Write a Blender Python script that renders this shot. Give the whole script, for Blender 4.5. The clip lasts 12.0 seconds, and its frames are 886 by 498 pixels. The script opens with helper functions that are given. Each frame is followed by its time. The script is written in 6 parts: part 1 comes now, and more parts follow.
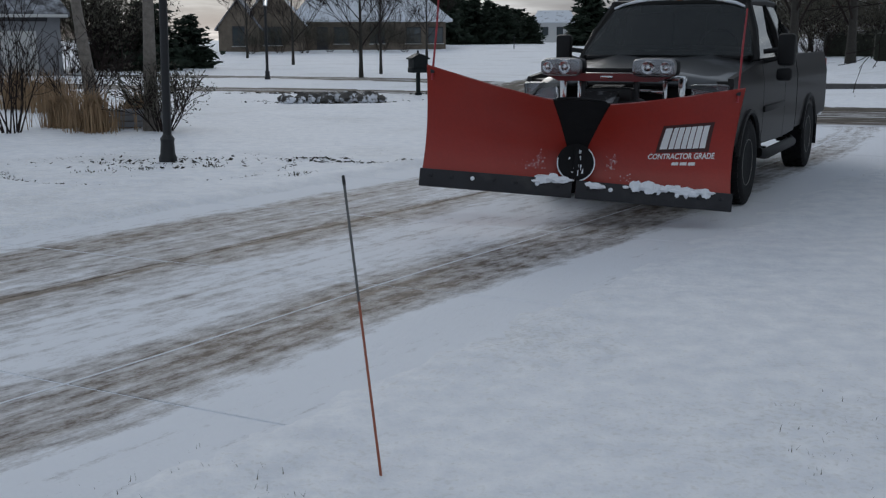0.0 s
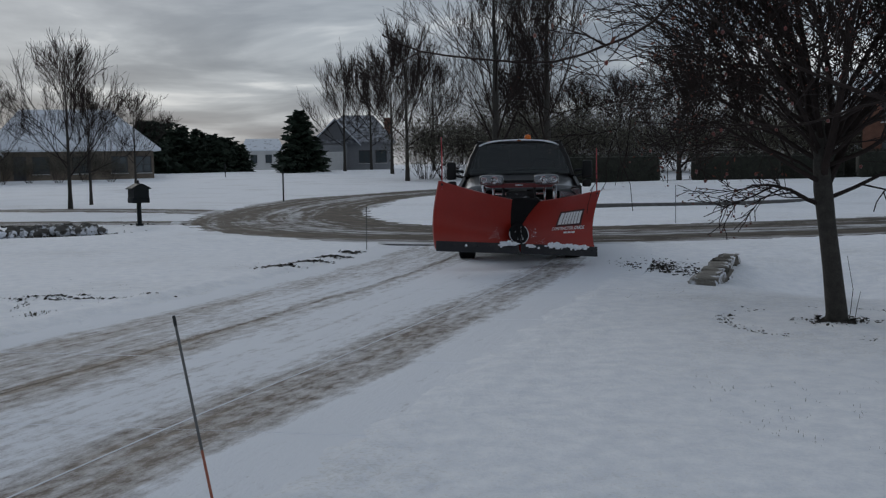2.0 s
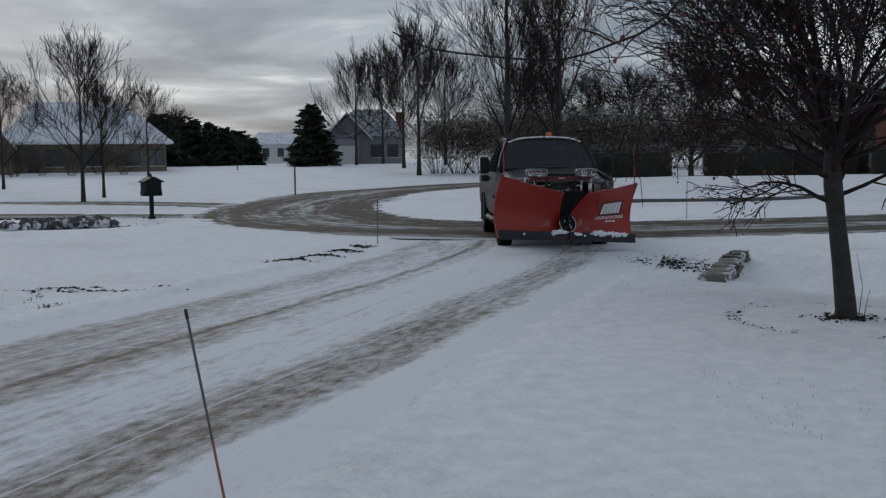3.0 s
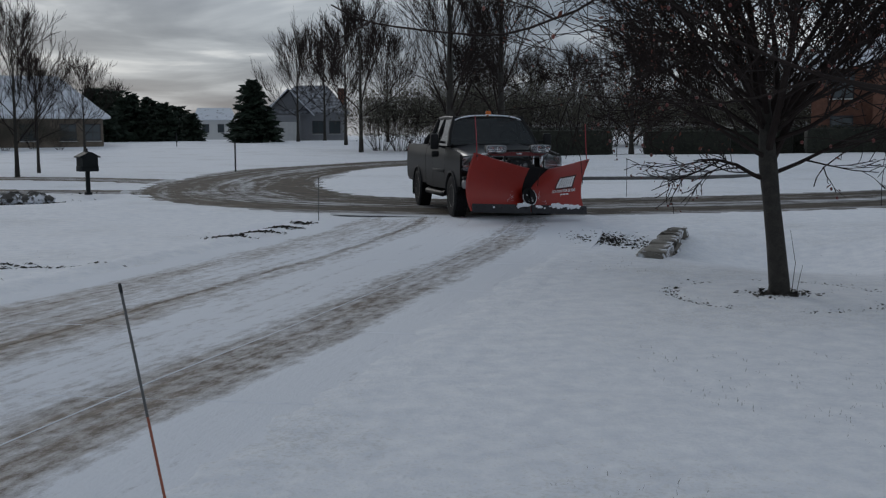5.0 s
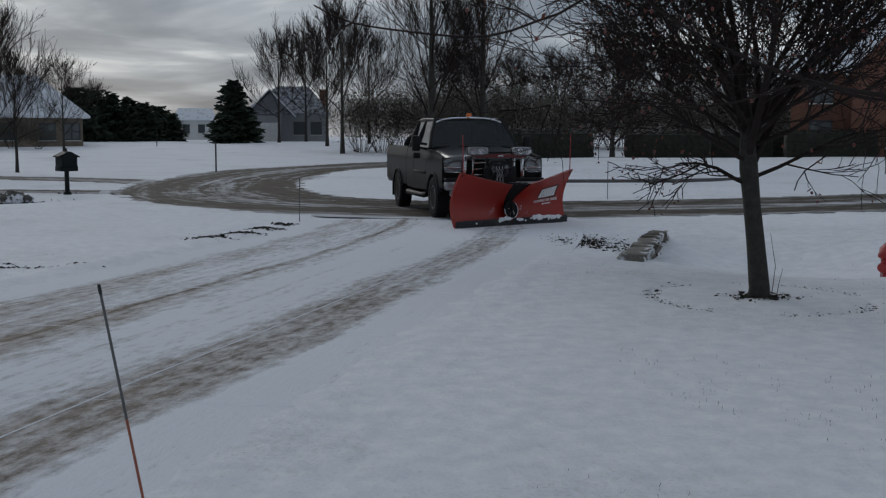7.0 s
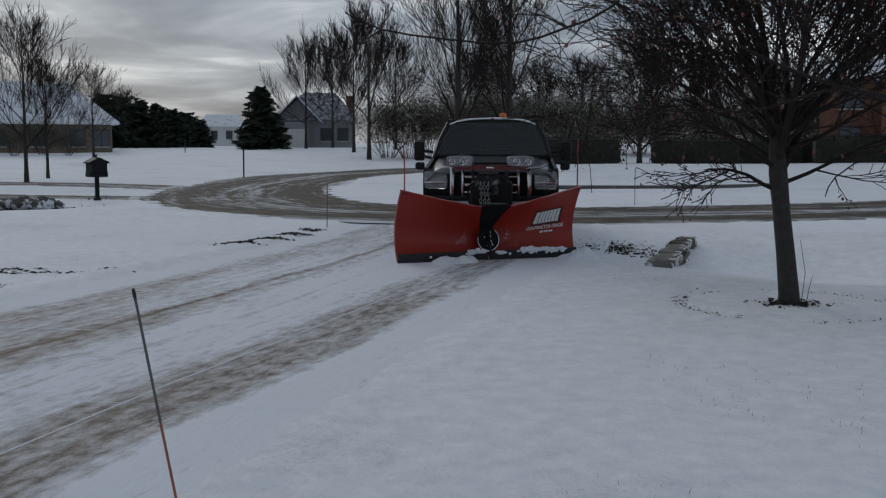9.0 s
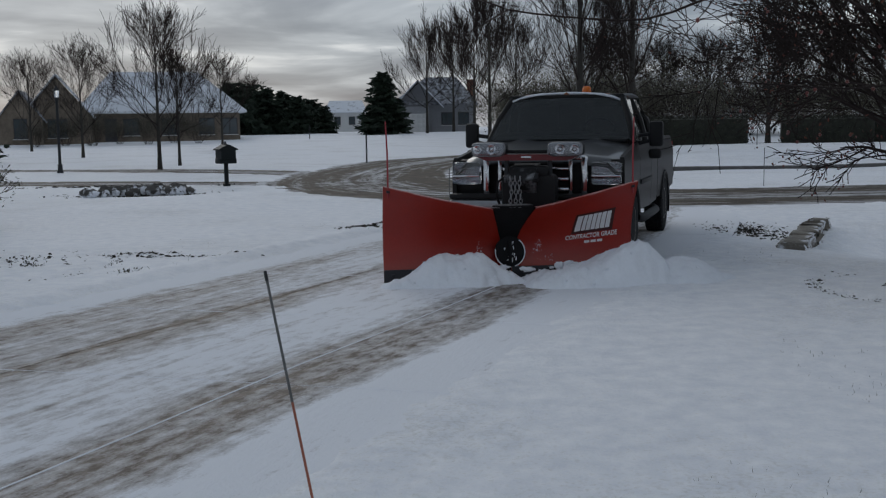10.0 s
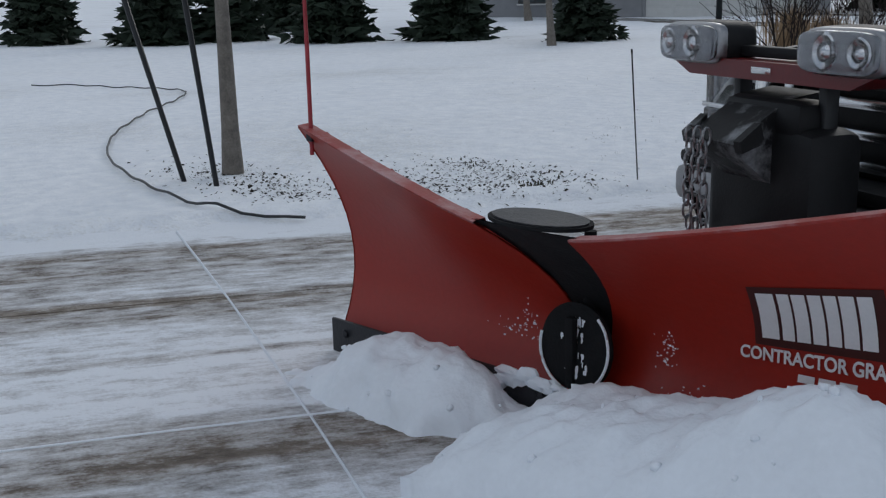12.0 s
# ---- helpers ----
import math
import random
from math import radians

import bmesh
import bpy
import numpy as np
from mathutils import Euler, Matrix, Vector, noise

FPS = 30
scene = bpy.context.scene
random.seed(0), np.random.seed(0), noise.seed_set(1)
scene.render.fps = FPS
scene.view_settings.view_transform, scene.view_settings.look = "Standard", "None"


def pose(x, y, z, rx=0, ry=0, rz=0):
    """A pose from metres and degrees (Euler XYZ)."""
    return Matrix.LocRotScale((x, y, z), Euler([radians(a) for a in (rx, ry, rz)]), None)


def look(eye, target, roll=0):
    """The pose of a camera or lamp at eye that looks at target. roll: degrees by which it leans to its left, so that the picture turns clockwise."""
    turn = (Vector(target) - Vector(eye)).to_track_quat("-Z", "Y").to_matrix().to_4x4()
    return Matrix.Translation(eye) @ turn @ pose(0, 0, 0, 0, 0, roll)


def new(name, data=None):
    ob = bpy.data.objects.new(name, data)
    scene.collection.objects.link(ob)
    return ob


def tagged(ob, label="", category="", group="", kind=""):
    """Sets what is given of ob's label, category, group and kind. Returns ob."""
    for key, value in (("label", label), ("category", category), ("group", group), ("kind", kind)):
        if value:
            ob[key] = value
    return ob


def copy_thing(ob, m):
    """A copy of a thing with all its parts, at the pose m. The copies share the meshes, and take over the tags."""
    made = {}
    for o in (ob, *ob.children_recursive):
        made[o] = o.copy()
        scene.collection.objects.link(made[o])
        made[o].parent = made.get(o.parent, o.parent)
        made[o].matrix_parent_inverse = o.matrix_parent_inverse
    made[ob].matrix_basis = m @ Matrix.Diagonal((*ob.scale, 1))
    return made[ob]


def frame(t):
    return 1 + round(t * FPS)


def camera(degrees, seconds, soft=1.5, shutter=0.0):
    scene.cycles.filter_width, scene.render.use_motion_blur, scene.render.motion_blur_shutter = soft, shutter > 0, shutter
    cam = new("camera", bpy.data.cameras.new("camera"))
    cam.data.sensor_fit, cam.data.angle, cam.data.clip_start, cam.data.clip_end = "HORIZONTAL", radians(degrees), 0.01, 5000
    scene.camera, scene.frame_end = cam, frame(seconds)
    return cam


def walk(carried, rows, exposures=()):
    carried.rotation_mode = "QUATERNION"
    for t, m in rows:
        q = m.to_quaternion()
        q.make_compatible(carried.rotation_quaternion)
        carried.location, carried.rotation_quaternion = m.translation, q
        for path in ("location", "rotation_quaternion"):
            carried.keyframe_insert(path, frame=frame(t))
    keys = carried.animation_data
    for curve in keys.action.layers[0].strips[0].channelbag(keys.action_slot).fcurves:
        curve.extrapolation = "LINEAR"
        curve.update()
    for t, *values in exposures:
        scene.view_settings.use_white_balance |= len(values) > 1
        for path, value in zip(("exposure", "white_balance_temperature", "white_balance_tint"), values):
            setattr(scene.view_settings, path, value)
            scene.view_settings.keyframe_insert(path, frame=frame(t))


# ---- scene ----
cam = camera(44.7, 12.0, soft=1.25)

PATH = [
    (0, (1.11, -0.348, 1.549), (0.768, 1.585, 1.167), -0.2),
    (0.3, (1.067, -0.282, 1.538), (0.983, 1.681, 1.167), 0.5),
    (0.5, (0.985, -0.349, 1.568), (1.049, 1.623, 1.245), -0.2),
    (1, (0.69, -0.275, 1.553), (0.955, 1.683, 1.243), -0.1),
    (1.5, (0.622, -0.28, 1.574), (0.865, 1.691, 1.336), -0.9),
    (2, (0.614, -0.293, 1.57), (0.799, 1.692, 1.412), -0.9),
    (2.5, (0.62, -0.322, 1.58), (0.791, 1.665, 1.424), -0.6),
    (3, (0.621, -0.342, 1.579), (0.785, 1.644, 1.411), -0.6),
    (3.5, (0.637, -0.362, 1.578), (0.816, 1.618, 1.364), -0.2),
    (5.5, (0.638, -0.326, 1.565), (0.92, 1.643, 1.355), -0.3),
    (6, (0.649, -0.306, 1.566), (0.931, 1.663, 1.354), -0.0),
    (6.5, (0.639, -0.317, 1.565), (0.947, 1.647, 1.354), 0.1),
    (8.5, (0.627, -0.353, 1.572), (0.908, 1.618, 1.38), 0.3),
    (9, (0.614, -0.349, 1.566), (0.871, 1.625, 1.37), 0.1),
    (9.5, (0.606, -0.332, 1.565), (0.752, 1.652, 1.353), -0.4),
    (10, (0.592, -0.315, 1.556), (0.625, 1.672, 1.331), -0.8),
    (10.5, (0.588, -0.426, 1.575), (0.397, 1.544, 1.285), -1.8),
    (11, (0.592, -0.414, 1.589), (0.033, 1.481, 1.281), -0.9),
    (11.3, (0.663, -0.392, 1.58), (-0.119, 1.42, 1.256), 0.1),
    (11.5, (0.694, -0.356, 1.582), (-0.218, 1.39, 1.239), 0.9),
    (11.6, (0.693, -0.377, 1.559), (-0.293, 1.326, 1.199), 1.1),
    (11.8, (0.703, -0.26, 1.528), (-0.502, 1.28, 1.106), 0.2),
    (12, (0.569, -0.273, 1.527), (-0.883, 1.021, 1.056), -1.2),
]
EXPOSURES = [(0.0, 0.36), (0.5, 0.30), (1.0, -0.08), (1.5, -0.12), (2.0, 0.02), (2.5, 0.10), (3.5, 0.06), (5.5, -0.04), (6.5, -0.10), (8.5, 0.0), (9.5, 0.04), (10.0, 0.10), (10.5, 0.20), (11.0, 0.22), (11.5, 0.26), (12.0, 0.54)]
walk(cam, [(t, look(eye, target, roll)) for t, eye, target, roll in PATH], EXPOSURES)

# ---------------------------------------------------------------- world and light
SUN_AZ, SUN_EL = radians(-20), radians(24)
world = bpy.data.worlds.new("sky")
scene.world = world
world.use_nodes = True
wn, wl = world.node_tree.nodes, world.node_tree.links
wn.clear()


def wnode(kind, **props):
    n = wn.new(kind)
    for k, v in props.items():
        n.inputs[k].default_value = v
    return n


coord = wnode("ShaderNodeTexCoord")
sep = wnode("ShaderNodeSeparateXYZ")
wl.new(coord.outputs["Generated"], sep.inputs[0])
lift = wn.new("ShaderNodeMath"); lift.operation = "ABSOLUTE"
wl.new(sep.outputs["Z"], lift.inputs[0])
lift2 = wn.new("ShaderNodeMath"); lift2.operation = "ADD"; lift2.inputs[1].default_value = 0.09
wl.new(lift.outputs[0], lift2.inputs[0])
dx = wn.new("ShaderNodeMath"); dx.operation = "DIVIDE"
dy = wn.new("ShaderNodeMath"); dy.operation = "DIVIDE"
wl.new(sep.outputs["X"], dx.inputs[0]); wl.new(lift2.outputs[0], dx.inputs[1])
wl.new(sep.outputs["Y"], dy.inputs[0]); wl.new(lift2.outputs[0], dy.inputs[1])
comb = wn.new("ShaderNodeCombineXYZ")
wl.new(dx.outputs[0], comb.inputs[0]); wl.new(dy.outputs[0], comb.inputs[1])
cloud = wnode("ShaderNodeTexNoise", Scale=0.62, Detail=6.0, Roughness=0.52, Distortion=0.35)
wl.new(comb.outputs[0], cloud.inputs["Vector"])
ramp = wn.new("ShaderNodeValToRGB")
cr = ramp.color_ramp
cr.elements[0].position, cr.elements[0].color = 0.34, (0.112, 0.142, 0.190, 1)
cr.elements[1].position, cr.elements[1].color = 0.80, (0.90, 0.90, 0.90, 1)
for at_, col in ((0.47, (0.19, 0.225, 0.275, 1)), (0.56, (0.31, 0.35, 0.40, 1)), (0.64, (0.58, 0.61, 0.64, 1))):
    e = cr.elements.new(at_); e.color = col
wl.new(cloud.outputs["Fac"], ramp.inputs[0])
sky = wn.new("ShaderNodeTexSky")
sky.sky_type, sky.sun_disc, sky.sun_elevation, sky.sun_rotation = "NISHITA", False, SUN_EL, SUN_AZ
bg_sky, bg_cloud, add = wn.new("ShaderNodeBackground"), wn.new("ShaderNodeBackground"), wn.new("ShaderNodeAddShader")
bg_sky.inputs[1].default_value, bg_cloud.inputs[1].default_value = 0.006, 1.04
wl.new(sky.outputs[0], bg_sky.inputs[0]); wl.new(ramp.outputs[0], bg_cloud.inputs[0])
wl.new(bg_sky.outputs[0], add.inputs[0]); wl.new(bg_cloud.outputs[0], add.inputs[1])
wout = wn.new("ShaderNodeOutputWorld")
wl.new(add.outputs[0], wout.inputs[0])

sun = new("sun", bpy.data.lights.new("sun", "SUN"))
sun.data.energy, sun.data.angle, sun.data.color = 0.50, radians(30), (1.0, 0.98, 0.95)
sun.matrix_world = look((0, 0, 40), (-40 * math.sin(SUN_AZ) / math.tan(SUN_EL), -40 * math.cos(SUN_AZ) / math.tan(SUN_EL), 0))


# ---------------------------------------------------------------- materials
def material(name, base, rough=0.6, metal=0.0, var=0.25, scale=8.0, fine=90.0, bump=0.2, second=None, coat=0.0, spec=0.5, patch=(0.45, 0.7)):
    """A surface with variation at two scales, in metres of its object."""
    m = bpy.data.materials.new(name)
    m.use_nodes = True
    nt, ns = m.node_tree.links, m.node_tree.nodes
    p = ns["Principled BSDF"]
    p.inputs["Roughness"].default_value, p.inputs["Metallic"].default_value = rough, metal
    p.inputs["Coat Weight"].default_value, p.inputs["Specular IOR Level"].default_value = coat, spec
    tc = ns.new("ShaderNodeTexCoord")
    a, b = ns.new("ShaderNodeTexNoise"), ns.new("ShaderNodeTexNoise")
    a.inputs["Scale"].default_value, a.inputs["Detail"].default_value = scale, 4
    b.inputs["Scale"].default_value, b.inputs["Detail"].default_value = fine, 3
    nt.new(tc.outputs["Object"], a.inputs["Vector"]); nt.new(tc.outputs["Object"], b.inputs["Vector"])
    r = ns.new("ShaderNodeValToRGB")
    r.color_ramp.elements[0].position, r.color_ramp.elements[1].position = 0.3, 0.72
    r.color_ramp.elements[0].color = (*[c * (1 - var) for c in base], 1)
    r.color_ramp.elements[1].color = (*[min(1, c * (1 + var)) for c in base], 1)
    mixed = ns.new("ShaderNodeMath"); mixed.operation = "MULTIPLY_ADD"
    mixed.inputs[1].default_value = 0.4
    nt.new(b.outputs["Fac"], mixed.inputs[0])
    half = ns.new("ShaderNodeMath"); half.operation = "MULTIPLY"; half.inputs[1].default_value = 0.6
    nt.new(a.outputs["Fac"], half.inputs[0]); nt.new(half.outputs[0], mixed.inputs[2])
    nt.new(mixed.outputs[0], r.inputs[0])
    col = r.outputs[0]
    if second:
        big = ns.new("ShaderNodeTexNoise")
        big.inputs["Scale"].default_value, big.inputs["Detail"].default_value, big.inputs["Roughness"].default_value = scale * 0.5, 8, 0.65
        nt.new(tc.outputs["Object"], big.inputs["Vector"])
        rr = ns.new("ShaderNodeValToRGB")
        rr.color_ramp.elements[0].position, rr.color_ramp.elements[1].position = patch
        nt.new(big.outputs["Fac"], rr.inputs[0])
        mx = ns.new("ShaderNodeMix"); mx.data_type = "RGBA"
        nt.new(rr.outputs[0], mx.inputs["Factor"]); nt.new(col, mx.inputs["A"])
        mx.inputs["B"].default_value = (*second, 1)
        col = mx.outputs["Result"]
    nt.new(col, p.inputs["Base Color"])
    if bump:
        bp = ns.new("ShaderNodeBump")
        bp.inputs["Strength"].default_value, bp.inputs["Distance"].default_value = bump, 0.02
        nt.new(mixed.outputs[0], bp.inputs["Height"]); nt.new(bp.outputs[0], p.inputs["Normal"])
    return m


def glassy(name, tint, rough=0.03, trans=1.0):
    m = bpy.data.materials.new(name)
    m.use_nodes = True
    p = m.node_tree.nodes["Principled BSDF"]
    p.inputs["Base Color"].default_value = (*tint, 1)
    p.inputs["Roughness"].default_value, p.inputs["Transmission Weight"].default_value, p.inputs["IOR"].default_value = rough, trans, 1.45
    return m


def swept(name, bare, stain, wet, stops, along=0.07, drift=(1e3, 2e3), gain=0.0, mottle=1.25, streak=1.0, span=(0.22, 0.72), fine=11):
    """Paving under scraped snow: stops give the snow cover across it; UV.x metres across, UV.y metres along."""
    m = bpy.data.materials.new(name)
    m.use_nodes = True
    nt, ns = m.node_tree.links, m.node_tree.nodes
    p = ns["Principled BSDF"]
    p.inputs["Specular IOR Level"].default_value = 0.12
    uv = ns.new("ShaderNodeUVMap")

    def noise(sx_, sy_, detail, rough=0.6):
        mp = ns.new("ShaderNodeMapping")
        mp.inputs["Scale"].default_value = (sx_, sy_, 1.0)
        nt.new(uv.outputs[0], mp.inputs[0])
        n = ns.new("ShaderNodeTexNoise")
        n.inputs["Scale"].default_value, n.inputs["Detail"].default_value, n.inputs["Roughness"].default_value = 1.0, detail, rough
        nt.new(mp.outputs[0], n.inputs[0])
        return n.outputs["Fac"]

    def plus(total, fac, k):
        """total + k * (fac - 0.5)"""
        a = ns.new("ShaderNodeMath"); a.operation = "MULTIPLY_ADD"
        nt.new(fac, a.inputs[0]); a.inputs[1].default_value = k
        b = ns.new("ShaderNodeMath"); b.operation = "SUBTRACT"; b.inputs[1].default_value = 0.5 * k
        nt.new(total, b.inputs[0]); nt.new(b.outputs[0], a.inputs[2])
        return a.outputs[0]

    streaks, mottles, grit, patches, wander = noise(fine, fine * along, 6, 0.68), noise(1.36 * fine, 0.55 * fine, 6, 0.70), noise(70, 55, 4), noise(0.9, 0.30, 4), noise(0.5, 0.35, 3)
    fray = noise(7, 4, 5, 0.7)
    sx = ns.new("ShaderNodeSeparateXYZ")
    nt.new(uv.outputs[0], sx.inputs[0])
    a = plus(plus(sx.outputs[0], wander, 0.34), fray, 0.10)
    mr = ns.new("ShaderNodeMapRange")
    mr.inputs["From Min"].default_value, mr.inputs["From Max"].default_value = -3.2, 3.2
    nt.new(a, mr.inputs["Value"])
    rp = ns.new("ShaderNodeValToRGB")
    el = rp.color_ramp.elements
    el[0].position, el[0].color = stops[0][0] / 6.4 + 0.5, (stops[0][1],) * 3 + (1,)
    el[1].position, el[1].color = stops[-1][0] / 6.4 + 0.5, (stops[-1][1],) * 3 + (1,)
    for d, v in stops[1:-1]:
        e = el.new(d / 6.4 + 0.5); e.color = (v, v, v, 1)
    nt.new(mr.outputs[0], rp.inputs[0])
    cover = plus(plus(plus(plus(rp.outputs[0], streaks, streak), mottles, mottle), grit, 0.55), patches, 0.9)
    dm = ns.new("ShaderNodeMapRange")
    dm.inputs["From Min"].default_value, dm.inputs["From Max"].default_value = drift
    dm.inputs["To Max"].default_value = gain
    nt.new(sx.outputs[1], dm.inputs["Value"])
    s3 = ns.new("ShaderNodeMath"); s3.operation = "ADD"
    nt.new(cover, s3.inputs[0]); nt.new(dm.outputs[0], s3.inputs[1])
    cov = ns.new("ShaderNodeMapRange")
    cov.inputs["From Min"].default_value, cov.inputs["From Max"].default_value = span
    nt.new(s3.outputs[0], cov.inputs["Value"])
    tone = ns.new("ShaderNodeMapRange")
    tone.inputs["From Min"].default_value, tone.inputs["From Max"].default_value = 0.36, 0.64
    nt.new(mottles, tone.inputs["Value"])
    cb = ns.new("ShaderNodeMix"); cb.data_type = "RGBA"
    cb.inputs["A"].default_value, cb.inputs["B"].default_value = (*stain, 1), (*bare, 1)
    nt.new(tone.outputs[0], cb.inputs["Factor"])
    cm = ns.new("ShaderNodeMix"); cm.data_type = "RGBA"
    cm.inputs["B"].default_value = (0.83, 0.85, 0.89, 1)
    nt.new(cov.outputs[0], cm.inputs["Factor"]); nt.new(cb.outputs["Result"], cm.inputs["A"])
    nt.new(cm.outputs["Result"], p.inputs["Base Color"])
    rg = ns.new("ShaderNodeMix"); rg.data_type = "FLOAT"
    rg.inputs["A"].default_value, rg.inputs["B"].default_value = wet, 0.8
    nt.new(cov.outputs[0], rg.inputs["Factor"]); nt.new(rg.outputs["Result"], p.inputs["Roughness"])
    bp = ns.new("ShaderNodeBump")
    bp.inputs["Strength"].default_value, bp.inputs["Distance"].default_value = 0.55, 0.02
    nt.new(s3.outputs[0], bp.inputs["Height"]); nt.new(bp.outputs[0], p.inputs["Normal"])
    return m


def lawn_snow():
    """Thin snow on grass: fine wind relief, with grass tips breaking through in patches."""
    m = bpy.data.materials.new("lawn_snow")
    m.use_nodes = True
    nt, ns = m.node_tree.links, m.node_tree.nodes
    p = ns["Principled BSDF"]
    tc = ns.new("ShaderNodeTexCoord")
    big, mid, tiny = (ns.new("ShaderNodeTexNoise") for _ in range(3))
    for n, sc, de in ((big, 0.28, 5), (mid, 5.5, 9), (tiny, 34, 6)):
        n.inputs["Scale"].default_value, n.inputs["Detail"].default_value, n.inputs["Roughness"].default_value = sc, de, 0.6
        nt.new(tc.outputs["Object"], n.inputs["Vector"])
    s = ns.new("ShaderNodeMath"); s.operation = "MULTIPLY_ADD"; s.inputs[1].default_value = 0.9
    nt.new(tiny.outputs["Fac"], s.inputs[0]); nt.new(big.outputs["Fac"], s.inputs[2])
    mr = ns.new("ShaderNodeMapRange")
    mr.inputs["From Min"].default_value, mr.inputs["From Max"].default_value = 0.99, 1.32
    nt.new(s.outputs[0], mr.inputs["Value"])
    cap = ns.new("ShaderNodeMath"); cap.operation = "MULTIPLY"; cap.inputs[1].default_value = 0.5
    nt.new(mr.outputs[0], cap.inputs[0])
    tint = ns.new("ShaderNodeMix"); tint.data_type = "RGBA"
    tint.inputs["A"].default_value, tint.inputs["B"].default_value = (0.76, 0.785, 0.835, 1), (0.93, 0.94, 0.96, 1)
    grain = ns.new("ShaderNodeMath"); grain.operation = "MULTIPLY_ADD"; grain.inputs[1].default_value = 0.55
    nt.new(tiny.outputs["Fac"], grain.inputs[0]); nt.new(mid.outputs["Fac"], grain.inputs[2])
    spread_ = ns.new("ShaderNodeMapRange")
    spread_.inputs["From Min"].default_value, spread_.inputs["From Max"].default_value = 0.56, 0.98
    nt.new(grain.outputs[0], spread_.inputs["Value"]); nt.new(spread_.outputs[0], tint.inputs["Factor"])
    mx = ns.new("ShaderNodeMix"); mx.data_type = "RGBA"
    mx.inputs["B"].default_value = (0.30, 0.29, 0.25, 1)
    nt.new(cap.outputs[0], mx.inputs["Factor"]); nt.new(tint.outputs["Result"], mx.inputs["A"])
    nt.new(mx.outputs["Result"], p.inputs["Base Color"])
    p.inputs["Roughness"].default_value = 0.8
    h = ns.new("ShaderNodeMath"); h.operation = "MULTIPLY_ADD"; h.inputs[1].default_value = 0.35
    nt.new(tiny.outputs["Fac"], h.inputs[0]); nt.new(mid.outputs["Fac"], h.inputs[2])
    bp = ns.new("ShaderNodeBump")
    bp.inputs["Strength"].default_value, bp.inputs["Distance"].default_value = 0.6, 0.05
    nt.new(h.outputs[0], bp.inputs["Height"]); nt.new(bp.outputs[0], p.inputs["Normal"])
    return m


SNOW = material("snow", (0.80, 0.83, 0.88), 0.8, var=0.05, scale=5, fine=45, bump=0.5)
LAWN = lawn_snow()
CONCRETE = swept("swept_concrete", (0.325, 0.278, 0.232), (0.128, 0.101, 0.082), 0.6,
                 ((-3.0, 1.1), (-1.56, 1.1), (-1.40, 0.62), (-1.24, 0.22), (-0.98, 0.27), (-0.74, 0.42), (-0.42, 0.54), (-0.20, 0.46), (-0.14, 0.0), (-0.06, -0.05), (0.0, 0.30), (0.14, 0.36),
                  (0.28, 0.56), (0.42, 0.80), (0.70, 0.90), (0.76, 0.58), (0.84, 0.88), (1.30, 0.84), (1.46, 0.50), (1.62, 0.27), (1.90, 0.22), (2.10, 0.28), (2.22, 0.56), (2.34, 1.1), (3.0, 1.1)),
                 drift=(18.0, 24.0), gain=0.34, mottle=1.7, streak=1.5, span=(0.04, 0.92), fine=8)
ASPHALT = swept("swept_asphalt", (0.125, 0.102, 0.076), (0.05, 0.042, 0.034), 0.75,
                ((-3.0, 0.7), (-2.55, 0.30), (-1.9, -0.06), (-1.2, -0.16), (-0.5, 0.26), (0.1, 0.40), (0.7, 0.14), (1.5, -0.14), (2.2, -0.02), (2.6, 0.30), (3.0, 0.7)), 0.04, mottle=1.6, streak=2.6, span=(0.12, 1.05), fine=2.6)
CULVERT = material("culvert_stone", (0.20, 0.182, 0.155), 0.9, var=0.4, scale=6, fine=50, second=(0.76, 0.78, 0.82), patch=(0.52, 0.62), bump=0.7)
KERB = material("kerb_concrete", (0.085, 0.082, 0.08), 0.8, second=(0.6, 0.63, 0.67), patch=(0.60, 0.78))
STONE = material("field_stone", (0.075, 0.07, 0.064), 0.85, var=0.5, scale=5, second=(0.78, 0.80, 0.85), patch=(0.50, 0.58), bump=0.6)
BARK = material("bark", (0.036, 0.032, 0.027), 0.9, var=0.45, scale=14, fine=60, bump=0.9)
PALE_BARK = material("pale_bark", (0.17, 0.15, 0.13), 0.9, var=0.4, scale=12, fine=60, bump=0.8)
TWIG = material("twig", (0.026, 0.019, 0.017), 0.9, var=0.3, spec=0.2)
LEAF = material("dead_leaf", (0.10, 0.026, 0.012), 0.7, var=0.5, scale=3)
BERRY = material("berry", (0.11, 0.02, 0.015), 0.4, var=0.3)
NEEDLE = material("needles", (0.016, 0.030, 0.016), 0.75, var=0.5, scale=2.0)
HEDGE = material("hedge_leaf", (0.020, 0.022, 0.014), 0.8, var=0.5, scale=4)
STRAW = material("dry_grass", (0.30, 0.20, 0.115), 0.85, var=0.4, scale=3)
TUFT = material("dead_plant", (0.085, 0.08, 0.06), 0.9, var=0.5, scale=6)
BLACK_METAL = material("black_metal", (0.015, 0.016, 0.018), 0.45, 0.2, var=0.3, scale=10, bump=0.05)
MAIL = material("mailbox_paint", (0.009, 0.012, 0.013), 0.6, var=0.3, spec=0.2)
ROD_RED = material("red_rod", (0.30, 0.022, 0.03), 0.5, var=0.25)
FIBRE_ORANGE = material("orange_rod", (0.30, 0.085, 0.045), 0.5, var=0.2)
